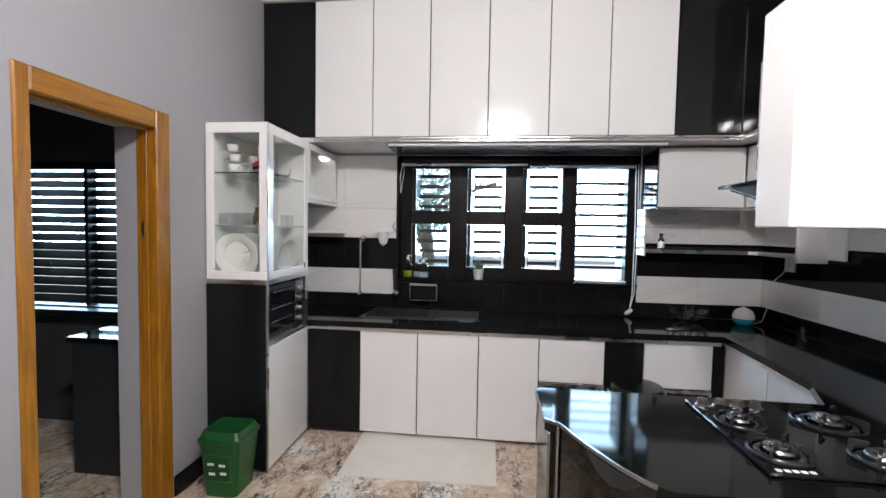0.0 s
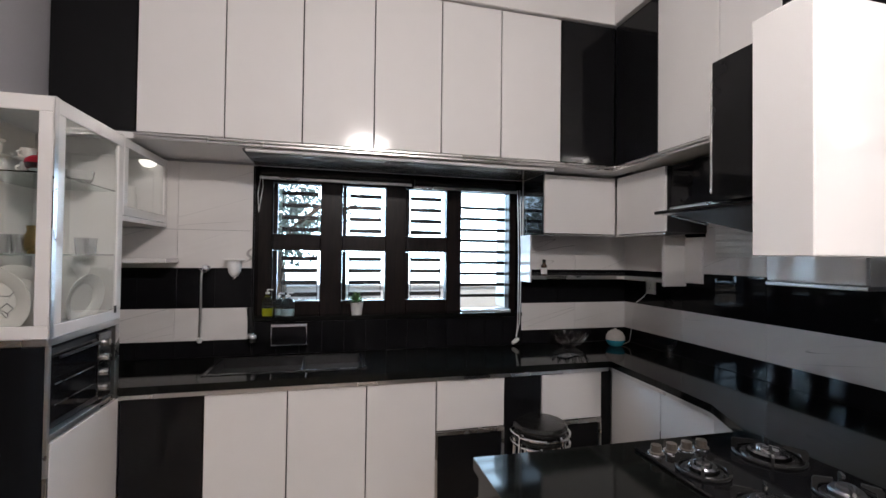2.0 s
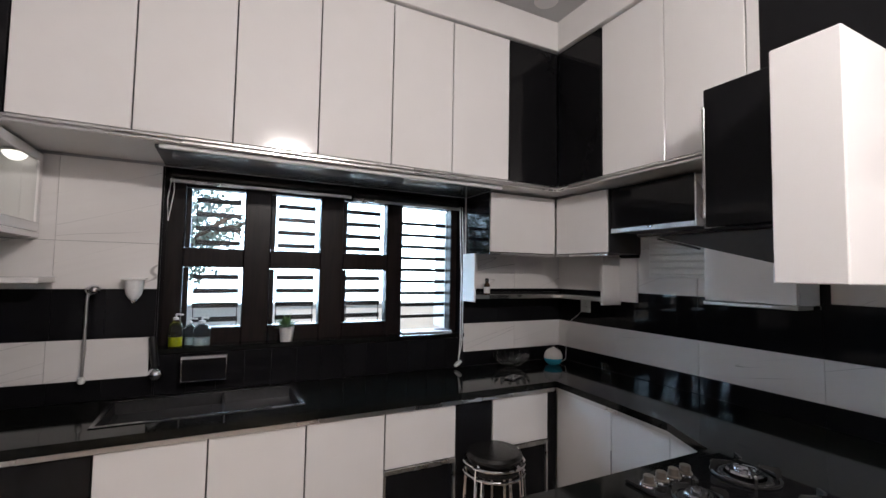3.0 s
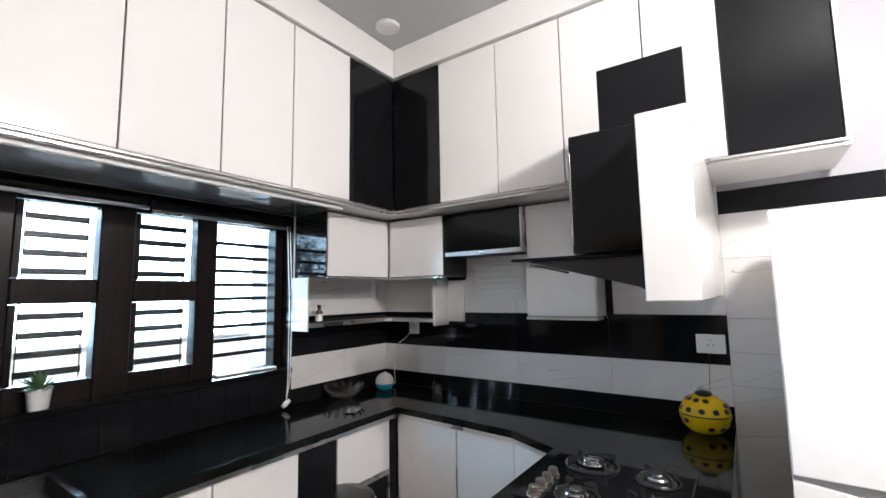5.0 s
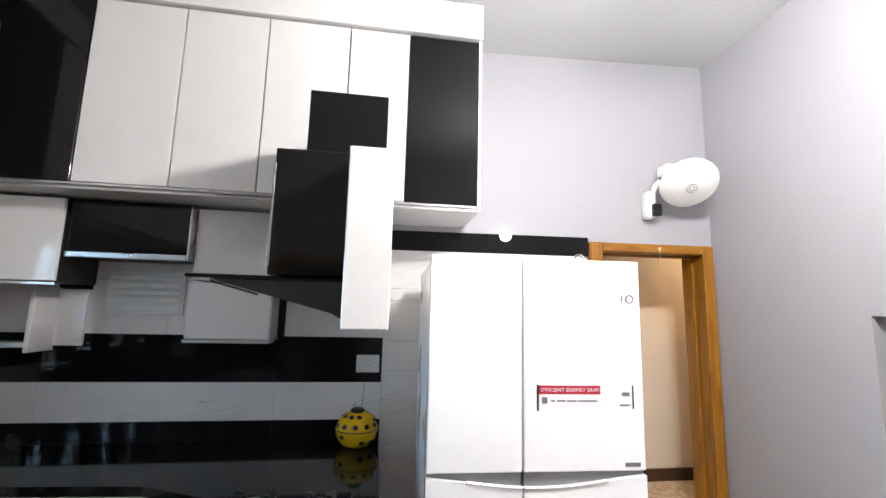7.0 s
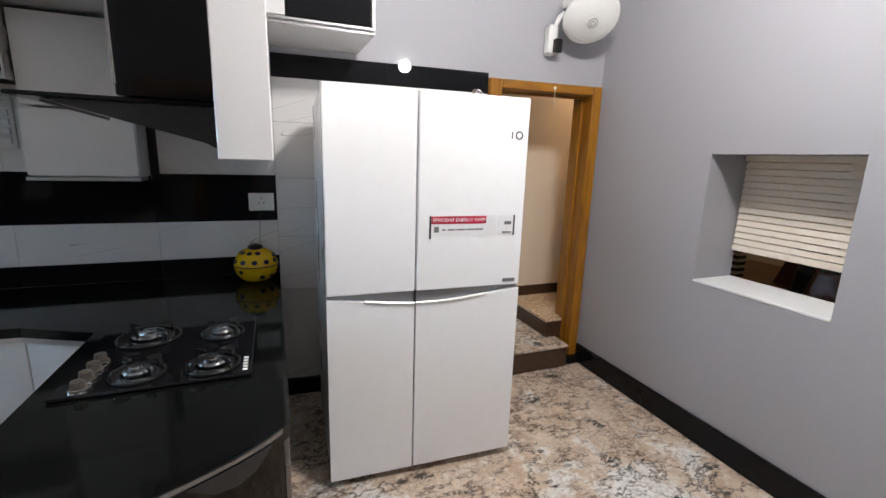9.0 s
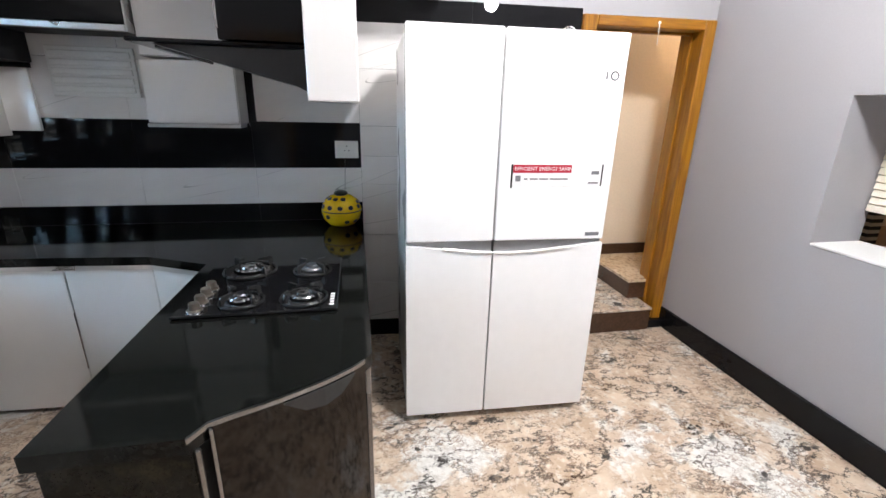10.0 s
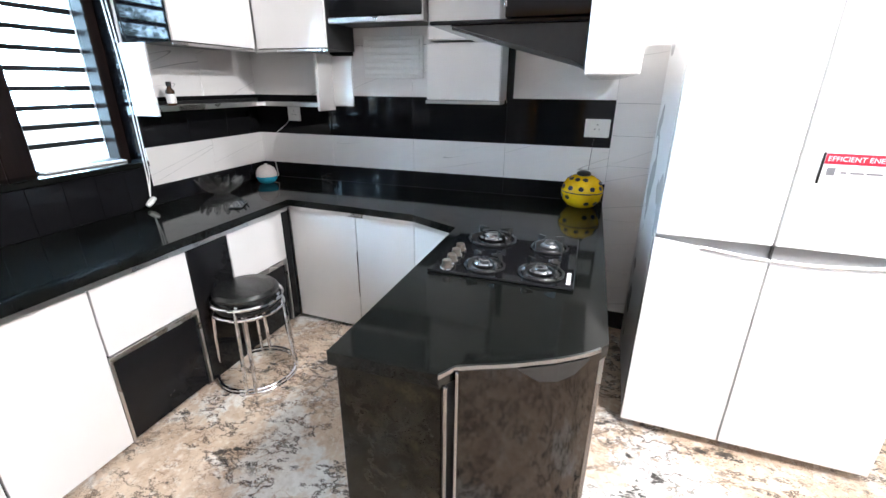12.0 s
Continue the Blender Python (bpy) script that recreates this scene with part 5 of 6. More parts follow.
for k in range(30):
    a, h = k * 2.4, [0.035, 0.06, 0.108, 0.13, 0.148][k % 5]
    r = {0.035: 0.0765, 0.06: 0.0845, 0.108: 0.0832, 0.13: 0.074, 0.148: 0.0575}[h]
    tilt = {0.035: -32, 0.06: -14, 0.108: 22, 0.13: 42, 0.148: 58}[h]
    m = Matrix.Translation((bx + r * math.cos(a), by + r * math.sin(a), CT + h)) @ pose(0, 0, 0, 0, 0, math.degrees(a)) @ pose(0, 0, 0, 0, 90 - tilt, 0)
    part("dot", turned(lathe([(0.0115, -0.001), (0.0115, 0.0016), (0, 0.0022)], (0, 0, 0), 12), m), BLACKPLASTIC, root)

root = thing("medicine_bottle", (-0.80, -0.12, 1.358), "small dark brown bottle with a white label", "bottle")
at = (-0.80, -0.12, 1.358)
part("bottle", lathe([(0.021, 0), (0.023, 0.004), (0.023, 0.075), (0.011, 0.092), (0.011, 0.1)], at, 18), material("amber_glass", (0.04, 0.015, 0.006), 0.1), root, smooth=True)
part("cap", lathe([(0.0135, 0.098), (0.0135, 0.122), (0, 0.123)], at, 16), BLACKPLASTIC, root, smooth=True)
part("paper_label", lathe([(0.0236, 0.012), (0.0236, 0.06), (0.0232, 0.06)], at, 18), OFFWHITE, root, "white paper label", smooth=True)


# ---- sockets and wires ----
def socket(y, z, w, h, label):
    root = thing("wall_socket", (-0.015, y, z), label, "socket", "wall sockets")
    part("plate", box(-0.018, -0.0085, y - w / 2, y + w / 2, z - h / 2, z + h / 2, 0.003), PLASTIC, root)
    for dy, dz in ((0, 0.02), (-0.012, -0.005), (0.012, -0.005)):
        part("pin_hole", turned(lathe([(0.0035, 0), (0.0035, 0.0006), (0, 0.0006)], (0, 0, 0), 8), pose(-0.0181, y + dy, z + dz, 0, -90, 0)), BLACKPLASTIC, root)
    part("switch", box(-0.0205, -0.0182, y - w * 0.42, y - w * 0.25, z - 0.016, z + 0.016, 0.001), PLASTIC, root)


socket(-0.318, 1.276, 0.10, 0.095, "white wall socket plate on the black tiles")
socket(-2.341, 1.248, 0.135, 0.10, "white double socket plate on the black tiles")
root = thing("thin_wire", (-0.012, -2.33, 1.0), "thin wire hanging from the socket", "wire")
part("wire", tube([(-0.012, -2.33, 1.20), (-0.013, -2.325, 1.1), (-0.02, -2.32, 0.99)], 0.0015, 5), BLACKPLASTIC, root)

# ---- stools stacked before the worktop ----
def stool(at, drop, turn_, foot):
    root = thing("bar_stool", at, "round chrome stool with a black padded seat, stacked with another", "stool", "stacked stools")
    part("seat", lathe([(0.0, 0.475 - drop), (0.15, 0.475 - drop), (0.158, 0.485 - drop), (0.158, 0.505 - drop), (0.145, 0.52 - drop), (0.08, 0.526 - drop), (0, 0.527 - drop)], at, 32), LEATHER, root, "black padded seat", smooth=True)
    part("seat_ring", tube(circle(at.x, at.y, 0.468 - drop, 0.17), 0.0085, 8, True), CHROME, root, smooth=True)
    part("foot_ring", tube(circle(at.x, at.y, foot, 0.195), 0.008, 8, True), CHROME, root, smooth=True)
    for k in range(4):
        ux, uy = math.cos(turn_ + k * math.pi / 2), math.sin(turn_ + k * math.pi / 2)
        part("leg", tube([(at.x + 0.150 * ux, at.y + 0.150 * uy, 0.474 - drop), (at.x + 0.170 * ux, at.y + 0.170 * uy, 0.466 - drop), (at.x + 0.178 * ux, at.y + 0.178 * uy, 0.28), (at.x + 0.195 * ux, at.y + 0.195 * uy, 0.009)], 0.0095, 8), CHROME, root, smooth=True)
    return root


sc = Vector((-1.14, -0.745, 0))
stool(sc, 0.0, 0.39, 0.03)
stool(sc, 0.054, 0.62, 0.010)

# ---- mat and bin ----
bm = bmesh.new()
rng = random.Random(8)
nx, ny = 40, 24
grid = [[bm.verts.new((-2.965 + 0.945 * i / nx + (rng.uniform(-0.004, 0.004) if j in (0, ny) else 0), -1.115 + 0.565 * j / ny + (rng.uniform(-0.004, 0.004) if i in (0, nx) else 0), 0.009 + 0.003 * noise.noise((i * 0.22, j * 0.22, 1)))) for j in range(ny + 1)] for i in range(nx + 1)]
for i in range(nx):
    for j in range(ny):
        bm.faces.new([grid[i][j], grid[i + 1][j], grid[i + 1][j + 1], grid[i][j + 1]])
ex = bmesh.ops.extrude_face_region(bm, geom=list(bm.faces))
for v in ex["geom"]:
    if isinstance(v, bmesh.types.BMVert):
        v.co.z = 0.001
solo("floor_mat", bm, RUGMAT, "cream woven cotton mat on the granite floor", "mat")

root = thing("waste_bin", (-3.525, -1.31, 0), "green plastic swing bin beside the tall unit", "bin")
def tapered(x, y, w0, d0, w1, d1, z0, z1, bm=None):
    bm = bm or bmesh.new()
    rings = []
    for w, d, z in ((w0, d0, z0), (w1, d1, z1)):
        ring = []
        for sx, sy in ((1, 1), (-1, 1), (-1, -1), (1, -1)):
            for k in range(4):
                a = {(1, 1): 0, (-1, 1): 90, (-1, -1): 180, (1, -1): 270}[sx, sy] + 30 * k
                rr = 0.03
                ring.append(bm.verts.new((x + sx * (w / 2 - rr) + rr * math.cos(radians(a)), y + sy * (d / 2 - rr) + rr * math.sin(radians(a)), z)))
        rings.append(ring)
    n = len(rings[0])
    for i in range(n):
        bm.faces.new([rings[0][i], rings[0][(i + 1) % n], rings[1][(i + 1) % n], rings[1][i]])
    bm.faces.new(rings[0])
    bm.faces.new(rings[1])
    return bm
part("bucket", tapered(-3.525, -1.31, 0.185, 0.19, 0.235, 0.225, 0.0, 0.30), GREEN, root, smooth=True)
part("rim", tapered(-3.525, -1.31, 0.25, 0.24, 0.255, 0.245, 0.30, 0.318), GREEN, root, smooth=True)
part("lid", tapered(-3.525, -1.31, 0.242, 0.23, 0.215, 0.19, 0.319, 0.36), DARKGREEN, root, "dark green lid", smooth=True)
for dx, dz in ((-0.035, 0.19), (0.03, 0.185), (-0.03, 0.135), (0.035, 0.14)):
    part("printed_mark", turned(box(-0.018, 0.018, -0.0012, 0.0012, -0.007, 0.007), pose(-3.53 + dx, -1.4235 + (0.19 - dz) * 0.06, dz, 4, 0, 0)), OFFWHITE, root)
for a, c in (((-0.075, 0.24), (0.075, 0.24)), ((-0.075, 0.09), (0.075, 0.09)), ((-0.075, 0.09), (-0.075, 0.24)), ((0.075, 0.09), (0.075, 0.24))):
    part("printed_line", tube([(-3.53 + a[0], -1.4075 - 0.058 * a[1], a[1]), (-3.53 + c[0], -1.4075 - 0.058 * c[1], c[1])], 0.0013, 4), LEAF, root)

# ---- wall fan ----
root = thing("wall_fan", (0, 0, 0), "white wall-mounted fan above the hall door", "fan")
fm = Matrix.Translation((-0.385, -4.245, 2.375)) @ Vector((-0.64, 0.20, -0.74)).to_track_quat("Z", "Y").to_matrix().to_4x4()
fm = fm @ Matrix.Scale(0.82, 4)
part("front_guard", turned(lathe([(0.195, -0.01), (0.20, 0.0), (0.185, 0.014), (0.13, 0.032), (0.06, 0.042), (0.0, 0.044)], (0, 0, 0), 40), fm), PLASTIC, root, "domed white front guard", smooth=True)
part("rear_guard", turned(lathe([(0.198, -0.012), (0.205, -0.02), (0.198, -0.045), (0.12, -0.085), (0.05, -0.095)], (0, 0, 0), 40), fm), PLASTIC, root, smooth=True)
for r, z in ((0.075, 0.0405), (0.11, 0.036), (0.15, 0.027), (0.178, 0.017)):
    part("guard_ring", turned(tube(circle(0, 0, z, r, 40), 0.002, 5, True), fm), PLASTIC, root)
part("hub", turned(lathe([(0.052, 0.042), (0.05, 0.05), (0.02, 0.056), (0, 0.057)], (0, 0, 0), 24), fm), PLASTIC, root, smooth=True)
for r in (0.018, 0.035):
    part("hub_mark", turned(tube(circle(0, 0, 0.056 if r < 0.03 else 0.053, r, 20), 0.0025, 5, True), fm), STEEL, root)
part("motor", turned(lathe([(0.0, -0.21), (0.055, -0.205), (0.07, -0.17), (0.07, -0.10), (0.04, -0.085)], (0, 0, 0), 20), fm), PLASTIC, root, smooth=True)
part("motor_cover", box(-0.30, -0.19, -4.27, -4.16, 2.465, 2.54, 0.012), PLASTIC, root)
part("arm", tube([(-0.27, -4.25, 2.50), (-0.22, -4.19, 2.46), (-0.185, -4.155, 2.42), (-0.165, -4.135, 2.34)], 0.018, 10), PLASTIC, root, smooth=True)
part("tilt_knob", turned(lathe([(0.016, 0), (0.018, 0.02), (0.0, 0.022)], (0, 0, 0), 14), pose(-0.22, -4.185, 2.455, -60, 0, 30)), STEEL, root, smooth=True)
part("bracket", box(-0.19, -0.12, -4.16, -4.09, 2.20, 2.38, 0.012), PLASTIC, root)
part("control_box", box(-0.225, -0.191, -4.17, -4.115, 2.21, 2.29, 0.006), BLACKPLASTIC, root, "black control box")
root = thing("hanging_hook", (-0.035, -4.19, 1.9), "small white thread hanging from a hook over the door", "hook")
part("pin", sphere((-0.035, -4.19, 2.005), 0.009), PLASTIC, root)
part("thread", tube([(-0.036, -4.19, 2.005), (-0.036, -4.192, 1.885)], 0.0022, 5), PLASTIC, root)
bent(root)

# ---- lamps ----
root = thing("ceiling_lamp", (LX, LY, LZ), "ceiling lamp with four lit round bulbs on arms", "lamp")
part("ceiling_plate", lathe([(0.0, TOP - 0.03), (0.07, TOP - 0.028), (0.09, TOP - 0.012), (0.09, TOP - 0.001), (0, TOP - 0.001)], (LX, LY, 0), 24), CHROME, root, smooth=True)
part("stem", tube([(LX, LY, TOP - 0.029), (LX, LY, LZ + 0.06)], 0.009, 8), CHROME, root, smooth=True)
for k in range(4):
    ux, uy = math.cos(0.5 + k * math.pi / 2), math.sin(0.5 + k * math.pi / 2)
    part("arm", tube([(LX, LY, LZ + 0.065), (LX + 0.08 * ux, LY + 0.08 * uy, LZ + 0.085), (LX + 0.15 * ux, LY + 0.15 * uy, LZ + 0.045)], 0.006, 6), CHROME, root, smooth=True)
    part("bulb", sphere((LX + 0.15 * ux, LY + 0.15 * uy, LZ), 0.03, sz=1.3), BULB, root, "lit round bulb", smooth=True)
root = thing("band_light", (-0.02, -3.175, 2.04), "small lit round light on the black tile band", "light")
part("dome", sphere((-0.016, -3.175, 2.056), 0.036), BULB, root, "lit white dome", smooth=True)
bent(root)
root = thing("ceiling_downlight", (-0.73, -0.69, TOP - 0.02), "round unlit white downlight in the ceiling", "light")
part("rim", lathe([(0.075, 0.0), (0.08, 0.008), (0.08, 0.02), (0.06, 0.02)], (-0.73, -0.69, TOP - 0.02), 28), PLASTIC, root, smooth=True)
part("diffuser", lathe([(0.0, -0.002), (0.062, -0.001), (0.07, 0.006), (0, 0.008)], (-0.73, -0.69, TOP - 0.02), 28), OFFWHITE, root, smooth=True)

# ---- hall behind the doorway ----
structure("hall_floor", box(0.06, 0.75, SOUTH - 1.2, -3.0, -0.12, 0.174), FLOOR, "polished warm marble hall floor", "floor")
structure("hall_step", box(-0.225, 0.055, -4.43, -3.55, 0.0, 0.155), BROWNSTONE, "brown stone step up to the hall", "step")
structure("step_tread", box(-0.235, 0.055, -4.435, -3.55, 0.156, 0.175, 0.004), FLOOR, "marble tread of the hall step", "step")
structure("jamb_block", box(-0.215, -0.148, SOUTH + 0.023, -4.445, 0.0, 0.06, 0.003), BLACKTILE, "black stone block at the foot of the door jamb", "block")
structure("hall_platform", box(-0.06, 0.75, SOUTH - 1.2, -4.345, 0.176, 0.30), BROWNSTONE, "dark riser of the second hall step", "step")
structure("hall_platform_tread", box(-0.06, 0.75, SOUTH - 1.2, -4.335, 0.301, 0.32), HALLFLOOR, "marble tread of the second hall step", "step")
structure("hall_wall_east", box(0.55, 0.75, SOUTH - 1.2, -3.0, 0, 3.0), BEIGE, "warm beige hall wall", "wall")
bm = box(0.24, 0.75, -3.1, -3.0, 0, 3.0)
box(0.1, 0.75, SOUTH - 1.3, SOUTH - 1.2, 0, 3.0, bm=bm)
box(0.0, 0.1, SOUTH - 1.3, SOUTH - 0.3, 0, 3.0, bm=bm)
structure("hall_wall_ends", bm, BEIGE, "warm beige hall wall", "wall")
structure("hall_ceiling", box(0.0, 0.75, SOUTH - 1.3, -3.0, 2.9, 3.05), CEILING, "pale hall ceiling", "ceiling")
structure("hall_baseboard", box(0.535, 0.549, SOUTH - 1.2, -3.1, 0.32, 0.41), BROWNSTONE, "brown stone skirting in the hall", "baseboard")
# Bulb added beside the hall's fill lamp, hidden from the kitchen.
root = thing("hall_wall_lamp", (0.55, -5.25, 2.4), "unseen warm bulb added to light the hall", "lamp")
part("holder", box(0.525, 0.549, -5.28, -5.22, 2.38, 2.46, 0.004), PLASTIC, root)
part("bulb", sphere((0.49, -5.25, 2.42), 0.03), WARMBULB, root, "warm lit bulb", smooth=True)

# ---- serving hatch and the dining room behind it ----
structure("hatch_sill", box(HX0 + 0.002, HX1 - 0.002, SOUTH - 0.3, SOUTH + 0.004, HZ0 + 0.001, HZ0 + 0.014, 0.003), OFFWHITE, "white sill of the serving hatch", "sill")
root = thing("slatted_blind", ((HX0 + HX1) / 2, SOUTH - 0.27, 1.1), "cream slatted blind half lowered in the hatch", "blind")
for k in range(13):
    z = 1.12 + 0.035 * k
    part("slat", turned(box(HX0 + 0.01, HX1 - 0.01, -0.002, 0.002, -0.0155, 0.0155), pose(0, SOUTH - 0.27, z, 14, 0, 0)), BLIND, root)
part("bottom_rail", box(HX0 + 0.008, HX1 - 0.008, SOUTH - 0.285, SOUTH - 0.26, 1.065, 1.10, 0.004), BLIND, root)
part("head_rail", box(HX0 + 0.008, HX1 - 0.008, SOUTH - 0.29, SOUTH - 0.25, 1.562, 1.593, 0.003), BLIND, root)
structure("dining_floor", box(-4.2, 0.0, SOUTH - 3.2, SOUTH - 0.3, -0.12, 0), HALLFLOOR, "polished dining room floor", "floor")
bm = box(-4.2, 0.0, SOUTH - 3.3, SOUTH - 3.2, 0, 3.0)
box(-4.2, -4.1, SOUTH - 3.2, SOUTH - 0.3, 0, 3.0, bm=bm)
box(-0.1, -0.002, SOUTH - 3.2, SOUTH - 0.31, 0, 3.0, bm=bm)
structure("dining_walls", bm, BEIGE, "beige dining room walls", "wall")
structure("dining_ceiling", box(-4.2, 0.0, SOUTH - 3.3, SOUTH - 0.3, 2.9, 3.05), CEILING, "dining room ceiling", "ceiling")
root = thing("dining_table", (-1.0, -5.75, 0), "brown varnished table behind the hatch", "table")
part("tabletop", box(-1.75, -0.35, -6.15, -5.1, 0.735, 0.765, 0.006), TABLEWOOD, root)
for x in (-1.68, -0.42):
    for y in (-6.08, -5.17):
        part("leg", box(x - 0.03, x + 0.03, y - 0.03, y + 0.03, 0, 0.734, 0.005), TABLEWOOD, root)
root = thing("handbag", (-1.22, -5.45, 0.766), "black leather handbag with straps on the table", "bag")
part("body", tapered(-1.22, -5.45, 0.30, 0.14, 0.24, 0.09, 0.767, 0.99), LEATHER, root, smooth=True)
part("strap", tube([(-1.32, -5.40, 0.97), (-1.30, -5.39, 1.08), (-1.22, -5.385, 1.13), (-1.14, -5.39, 1.08), (-1.12, -5.40, 0.97)], 0.012, 8), material("brown_leather", (0.22, 0.08, 0.03), 0.35), root, "brown strap", smooth=True)
part("clasp", box(-1.235, -1.205, -5.395, -5.385, 0.93, 0.955, 0.002), CHROME, root)
root = thing("handbag", (-1.52, -5.30, 0.766), "brown leather bag slumped on the table", "bag")
part("body", tapered(-1.52, -5.30, 0.26, 0.14, 0.18, 0.08, 0.767, 0.95), material("tan_leather", (0.16, 0.055, 0.025), 0.3), root, smooth=True)
root = thing("striped_box", (-0.82, -5.28, 0.766), "small striped box standing on the table", "box")
for k in range(11):
    part("stripe", box(-0.84, -0.80, -5.32, -5.24, 0.767 + 0.021 * k, 0.788 + 0.021 * k), BLIND if k % 2 else BLACKMATT, root)
RUSSET = material("russet_leather", (0.10, 0.03, 0.012), 0.35, vary=0.2)
for bx, by, w, h, turn_, mat, label in ((-1.36, -5.22, 0.22, 0.20, 12, RUSSET, "russet leather bag slumped on the table"), (-1.05, -5.62, 0.34, 0.24, -8, RUSSET, "large russet bag at the back of the table"), (-1.62, -5.62, 0.30, 0.27, 20, BROWNSTONE, "dark brown bag at the back of the table")):
    root = thing("handbag", (bx, by, 0.766), label, "bag")
    part("body", turned(tapered(0, 0, w, w * 0.5, w * 0.6, w * 0.25, 0.767, 0.767 + h), pose(bx, by, 0, 0, 0, turn_)), mat, root, smooth=True)
    part("strap", turned(tube([(-w * 0.28, 0, 0.757 + h), (-w * 0.2, 0.02, 0.80 + h), (0, 0.035, 0.83 + h), (w * 0.2, 0.02, 0.80 + h), (w * 0.28, 0, 0.757 + h)], 0.009, 8), pose(bx, by, 0, 0, 0, turn_)), mat, root, smooth=True)

# ---- store room behind the west doorway ----
SWX = -6.3
NY = -0.70
X0, X1, Z0, Z1w = -5.75, -4.15, 0.87, 1.93
bm = box(SWX, X0, NY, NY + 0.2, 0, 3.0)
box(X1, WEST - 0.23, NY, NY + 0.2, 0, 3.0, bm=bm)
box(X0, X1, NY, NY + 0.2, 0, Z0, bm=bm)
box(X0, X1, NY, NY + 0.2, Z1w, 3.0, bm=bm)
# Very dark base colour carries the dimness of the store room.
DIMPAINT = material("shaded_store_paint", (0.05, 0.05, 0.053), 0.6, vary=0.1)
structure("store_wall_north", bm, DIMPAINT, "store room wall with a louvred window, coloured dark for shade", "wall")
bm = box(SWX - 0.2, SWX, -3.4, NY + 0.2, 0, 3.0)
box(SWX, WEST - 0.23, -3.4, -3.2, 0, 3.0, bm=bm)
structure("store_walls", bm, DIMPAINT, "store room walls, coloured dark for the room's shade", "wall")
structure("store_ceiling", box(SWX, WEST - 0.23, -3.4, NY + 0.2, 2.7, 2.85), DIMPAINT, "store room ceiling, coloured dark for the room's shade", "ceiling")
structure("store_sill", box(X0 - 0.1, X1 + 0.1, NY - 0.12, NY - 0.001, 0.82, 0.862, 0.005), DARKSTEEL, "grey stone sill under the louvred window", "sill")
root = thing("window_2", ((X0 + X1) / 2, NY + 0.06, Z0), "louvred window with dark horizontal slats", "window", kind="structure")
for x in (X0, -5.06, X1 - 0.03):
    part("post", box(x, x + 0.03, NY + 0.02, NY + 0.1, Z0, Z1w, 0.003), BLACKPLASTIC, root)
for k in range(16):
    z = Z0 + 0.03 + 0.066 * k
    part("louvre", turned(box(X0 + 0.03, X1 - 0.03, -0.034, 0.034, -0.003, 0.003), pose(0, NY + 0.06, z + 0.012, 50, 0, 0)), BLACKPLASTIC, root)
root = thing("store_counter", (-4.22, -1.0, 0), "dark low cabinet below the store room window", "cabinet")
part("body", box(-4.51, -4.005, -1.31, -0.83, 0.0, 0.79, 0.006), BLACKMATT, root)
part("top", box(-4.53, -4.003, -1.33, -0.83, 0.791, 0.82, 0.004), STONE, root)

# ---- outside ----
structure("ground", box(-60, 60, -50, 90, -0.6, -0.45), SOIL, "bare garden ground outside the windows", "ground")
structure("backdrop", box(-60, 40, 24, 24.2, -1, 30), HAZE, "bright white hazy sky", "backdrop")
root = thing("garden_wall", (-3, 4.4, -0.45), "weathered pale garden wall outside", "wall")
part("wall", box(-12, 6, 4.3, 4.5, -0.45, 0.95, 0.01), CONCRETE, root)
part("coping", box(-12, 6, 4.26, 4.54, 0.951, 1.0, 0.01), CONCRETE, root)


def tree(x, y, h, seed, spread):
    rng = random.Random(seed)
    root = thing("garden_tree", (x, y, -0.45), "leafy green tree beyond the garden wall", "tree", "garden trees")
    bm = tube([(x, y, -0.45), (x + 0.05, y, h * 0.35), (x - 0.05, y + 0.05, h * 0.6)], 0.11, 10)
    for k in range(6):
        a, z = k * 1.1 + seed, h * (0.35 + 0.05 * k)
        tube([(x, y, z), (x + spread * 0.5 * math.cos(a), y + spread * 0.5 * math.sin(a), z + 0.4), (x + spread * math.cos(a), y + spread * math.sin(a), z + 0.6)], 0.03, 6, bm=bm)
    part("trunk", bm, BARK, root)
    verts, faces = [], []
    for k in range(4200):
        a, u, f = rng.uniform(0, 6.283), rng.uniform(-1, 1), rng.random() ** 0.4
        rr = spread * f * (0.75 + 0.35 * noise.noise((math.cos(a) * 2, math.sin(a) * 2, u * 3 + seed)))
        c = Vector((x + rr * math.cos(a) * math.sqrt(1 - u * u), y + rr * math.sin(a) * math.sqrt(1 - u * u), h * 0.68 + u * rr * 0.85))
        d = Vector((rng.uniform(-1, 1), rng.uniform(-1, 1), rng.uniform(-1, 0.4))).normalized()
        s = d.cross(Vector((rng.uniform(-1, 1), rng.uniform(-1, 1), 1))).normalized()
        ln, w = rng.uniform(0.05, 0.11), rng.uniform(0.015, 0.03)
        i = len(verts)
        verts += [c, c + d * ln * 0.5 + s * w, c + d * ln, c + d * ln * 0.5 - s * w]
        faces.append((i, i + 1, i + 2, i + 3))
    me = bpy.data.meshes.new("crown")
    me.from_pydata([v - Vector(root.location) for v in verts], [], faces)
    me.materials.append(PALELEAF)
    ob = new("crown", me)
    ob.parent = root
    tagged(ob, "green leaves", kind="stuff")
    return root


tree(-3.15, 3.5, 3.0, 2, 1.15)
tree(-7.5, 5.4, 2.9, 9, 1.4)

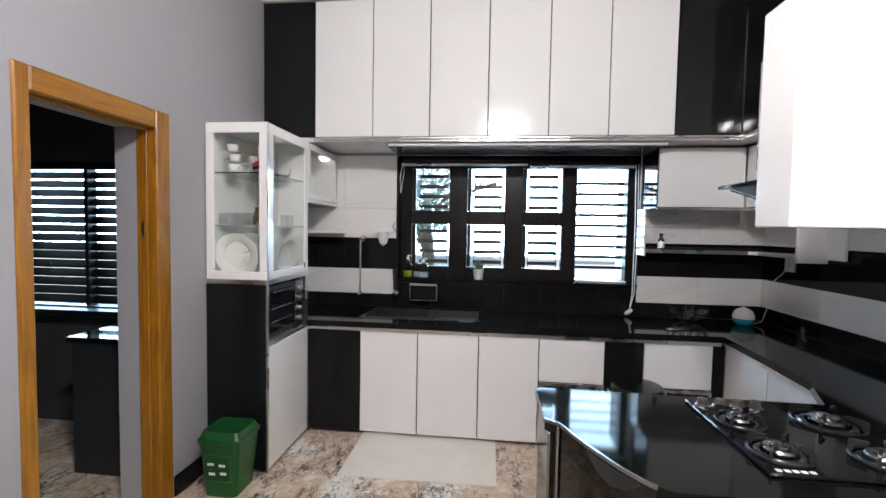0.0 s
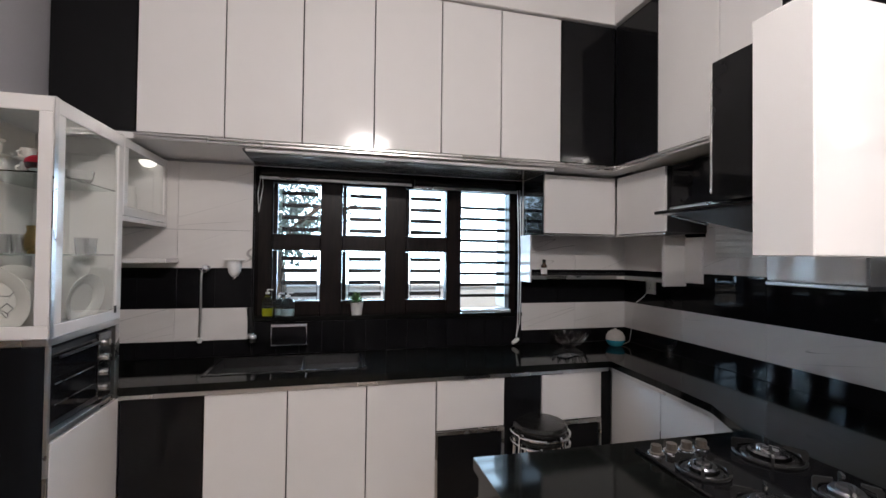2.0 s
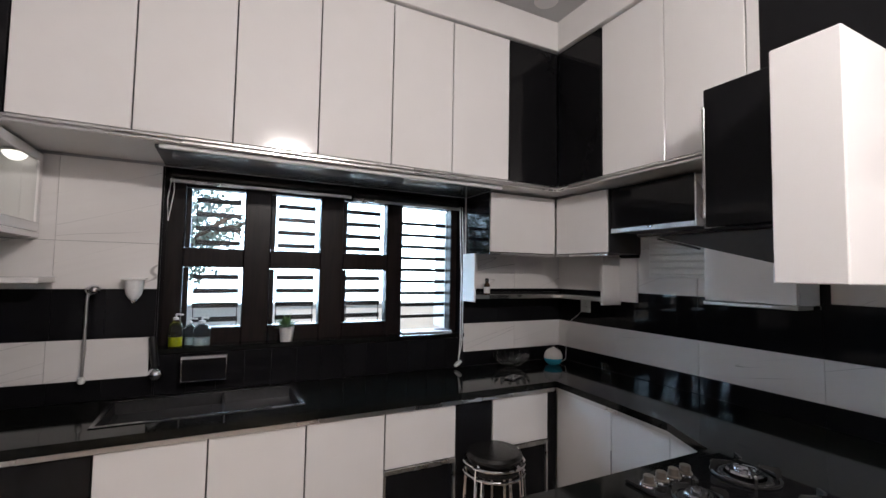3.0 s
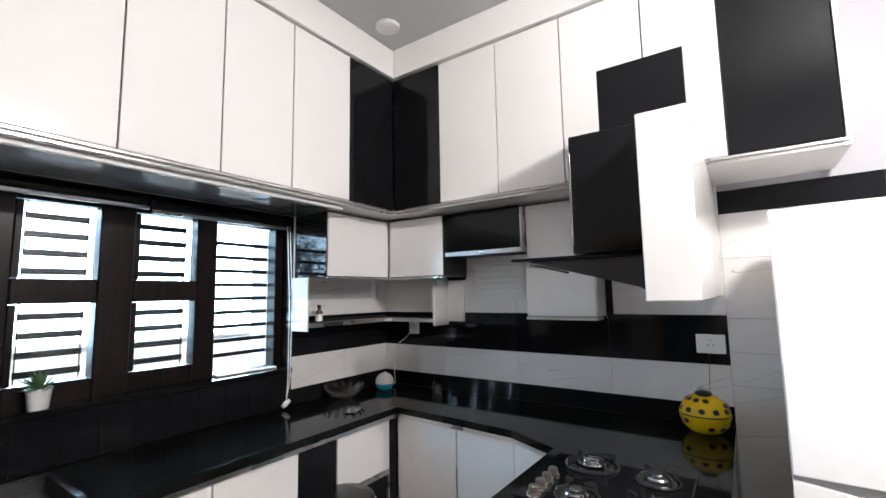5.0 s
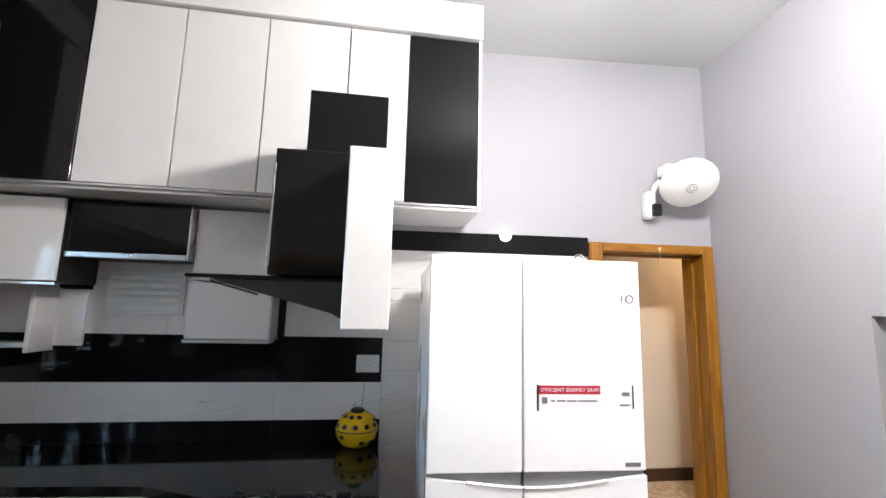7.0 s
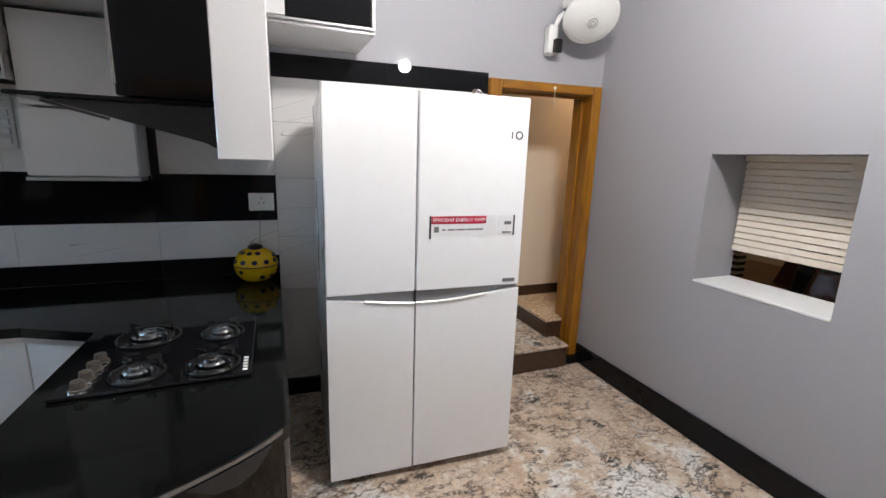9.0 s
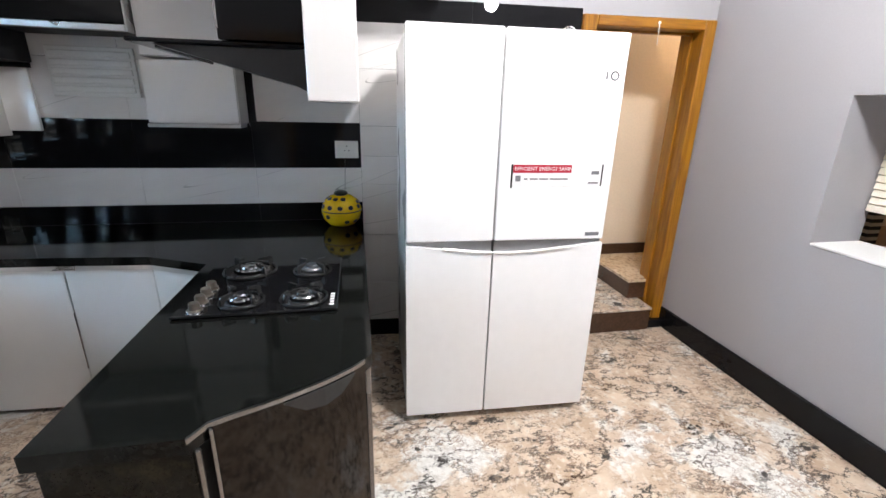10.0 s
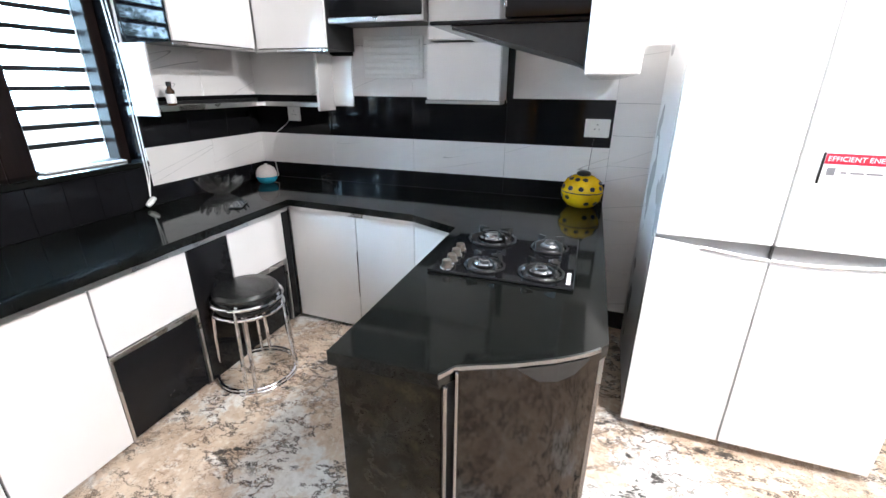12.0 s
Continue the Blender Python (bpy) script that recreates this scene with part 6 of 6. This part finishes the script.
# ---- wall tiles, piece by piece ----
band_tiles("tiles_north_low", -3.76, -2.87, CT + 0.001, Z1, "N", BLACKTILE, 0.25, "black glazed wall tiles behind the worktop")
band_tiles("tiles_north_stripe", -3.76, -2.89, Z1, Z2, "N", MARBLE, 0.435, "white veined wall tiles in a stripe")
band_tiles("tiles_north_stripe_end", -2.89, -2.87, Z1, Z2, "N", BLACKTILE, 0.1, "black glazed edge tile")
band_tiles("tiles_north_black", -3.76, -2.87, Z2, Z3, "N", BLACKTILE, 0.25, "black glazed wall tiles")
band_tiles("tiles_north_white", -3.76, -2.87, Z3, 1.648, "N", MARBLE, 0.45, "white veined wall tiles")
band_tiles("tiles_north_upper", -3.76, -2.87, 1.648, 2.085, "N", MARBLE, 0.45, "white veined wall tiles")
band_tiles("tiles_window_sides", -2.87, WX0, CT + 0.001, 2.085, "N", BLACKTILE, 0.3, "black glazed edge tiles by the window")
band_tiles("tiles_window_base", WX0, -0.93, CT + 0.001, WZ0 - 0.021, "N", BLACKTILE, 0.148, "black glazed tiles below the window")
band_tiles("tiles_corner_low", -0.93, -0.009, CT + 0.001, Z1, "N", BLACKTILE, 0.31, "black glazed wall tiles behind the worktop")
band_tiles("tiles_corner_stripe", -0.93, -0.009, Z1, Z2, "N", MARBLE, 0.46, "white veined wall tiles in a stripe")
band_tiles("tiles_corner_black", -0.93, -0.009, Z2, Z3, "N", BLACKTILE, 0.31, "black glazed wall tiles")
band_tiles("tiles_corner_white", -0.93, -0.009, Z3, 2.085, "N", MARBLE, 0.46, "white veined wall tiles")
band_tiles("tiles_east_low", -2.424, -0.001, CT + 0.001, Z1, "E", BLACKTILE, 0.60, "black glazed wall tiles behind the worktop")
band_tiles("tiles_east_stripe", -2.424, -0.001, Z1, Z2, "E", MARBLE, 0.60, "white veined wall tiles in a stripe")
band_tiles("tiles_east_black", -2.424, -0.001, Z2, Z3, "E", BLACKTILE, 0.60, "black glazed wall tiles")
band_tiles("tiles_east_white", -2.424, -0.001, Z3, 1.70, "E", MARBLE, 0.60, "white veined wall tiles")
band_tiles("tiles_east_upper", -2.424, -0.001, 1.70, 2.098, "E", MARBLE, 0.60, "white veined wall tiles")
for z0, z1 in ((0.116, 0.39), (0.39, 0.716), (0.716, 1.04), (1.04, 1.21), (1.21, 1.385), (1.385, 1.70), (1.70, 1.94)):
    band_tiles("tiles_fridge_wall", -3.68, -2.424, z0, z1, "E", MARBLE, 0.67, "white veined wall tiles beside the fridge", bend=True)
band_tiles("tiles_fridge_band", -3.722, -2.424, 1.94, 2.066, "E", BLACKTILE, 0.65, "black glazed band of tiles above the fridge", bend=True)

for z0, z1, mat in ((CT + 0.001, Z1, BLACKTILE), (Z1, Z2, MARBLE), (Z2, Z3, BLACKTILE), (Z3, 1.648, MARBLE)):
    root = structure("tiles_west", box(WEST + 0.0005, WEST + 0.003, -0.598, -0.009, z0, z1), DARKSTEEL, "wall tiles in the corner behind the tall unit", "wall tiles")
    piece = mesh_of("tile", box(WEST + 0.003, WEST + 0.008, -0.303, -0.0095, z0 + 0.0008, z1 - 0.0008, 0.001), mat)
    for k in range(2):
        ob = new("tile", piece)
        ob.parent = root
        ob.location.y = -0.2945 * k
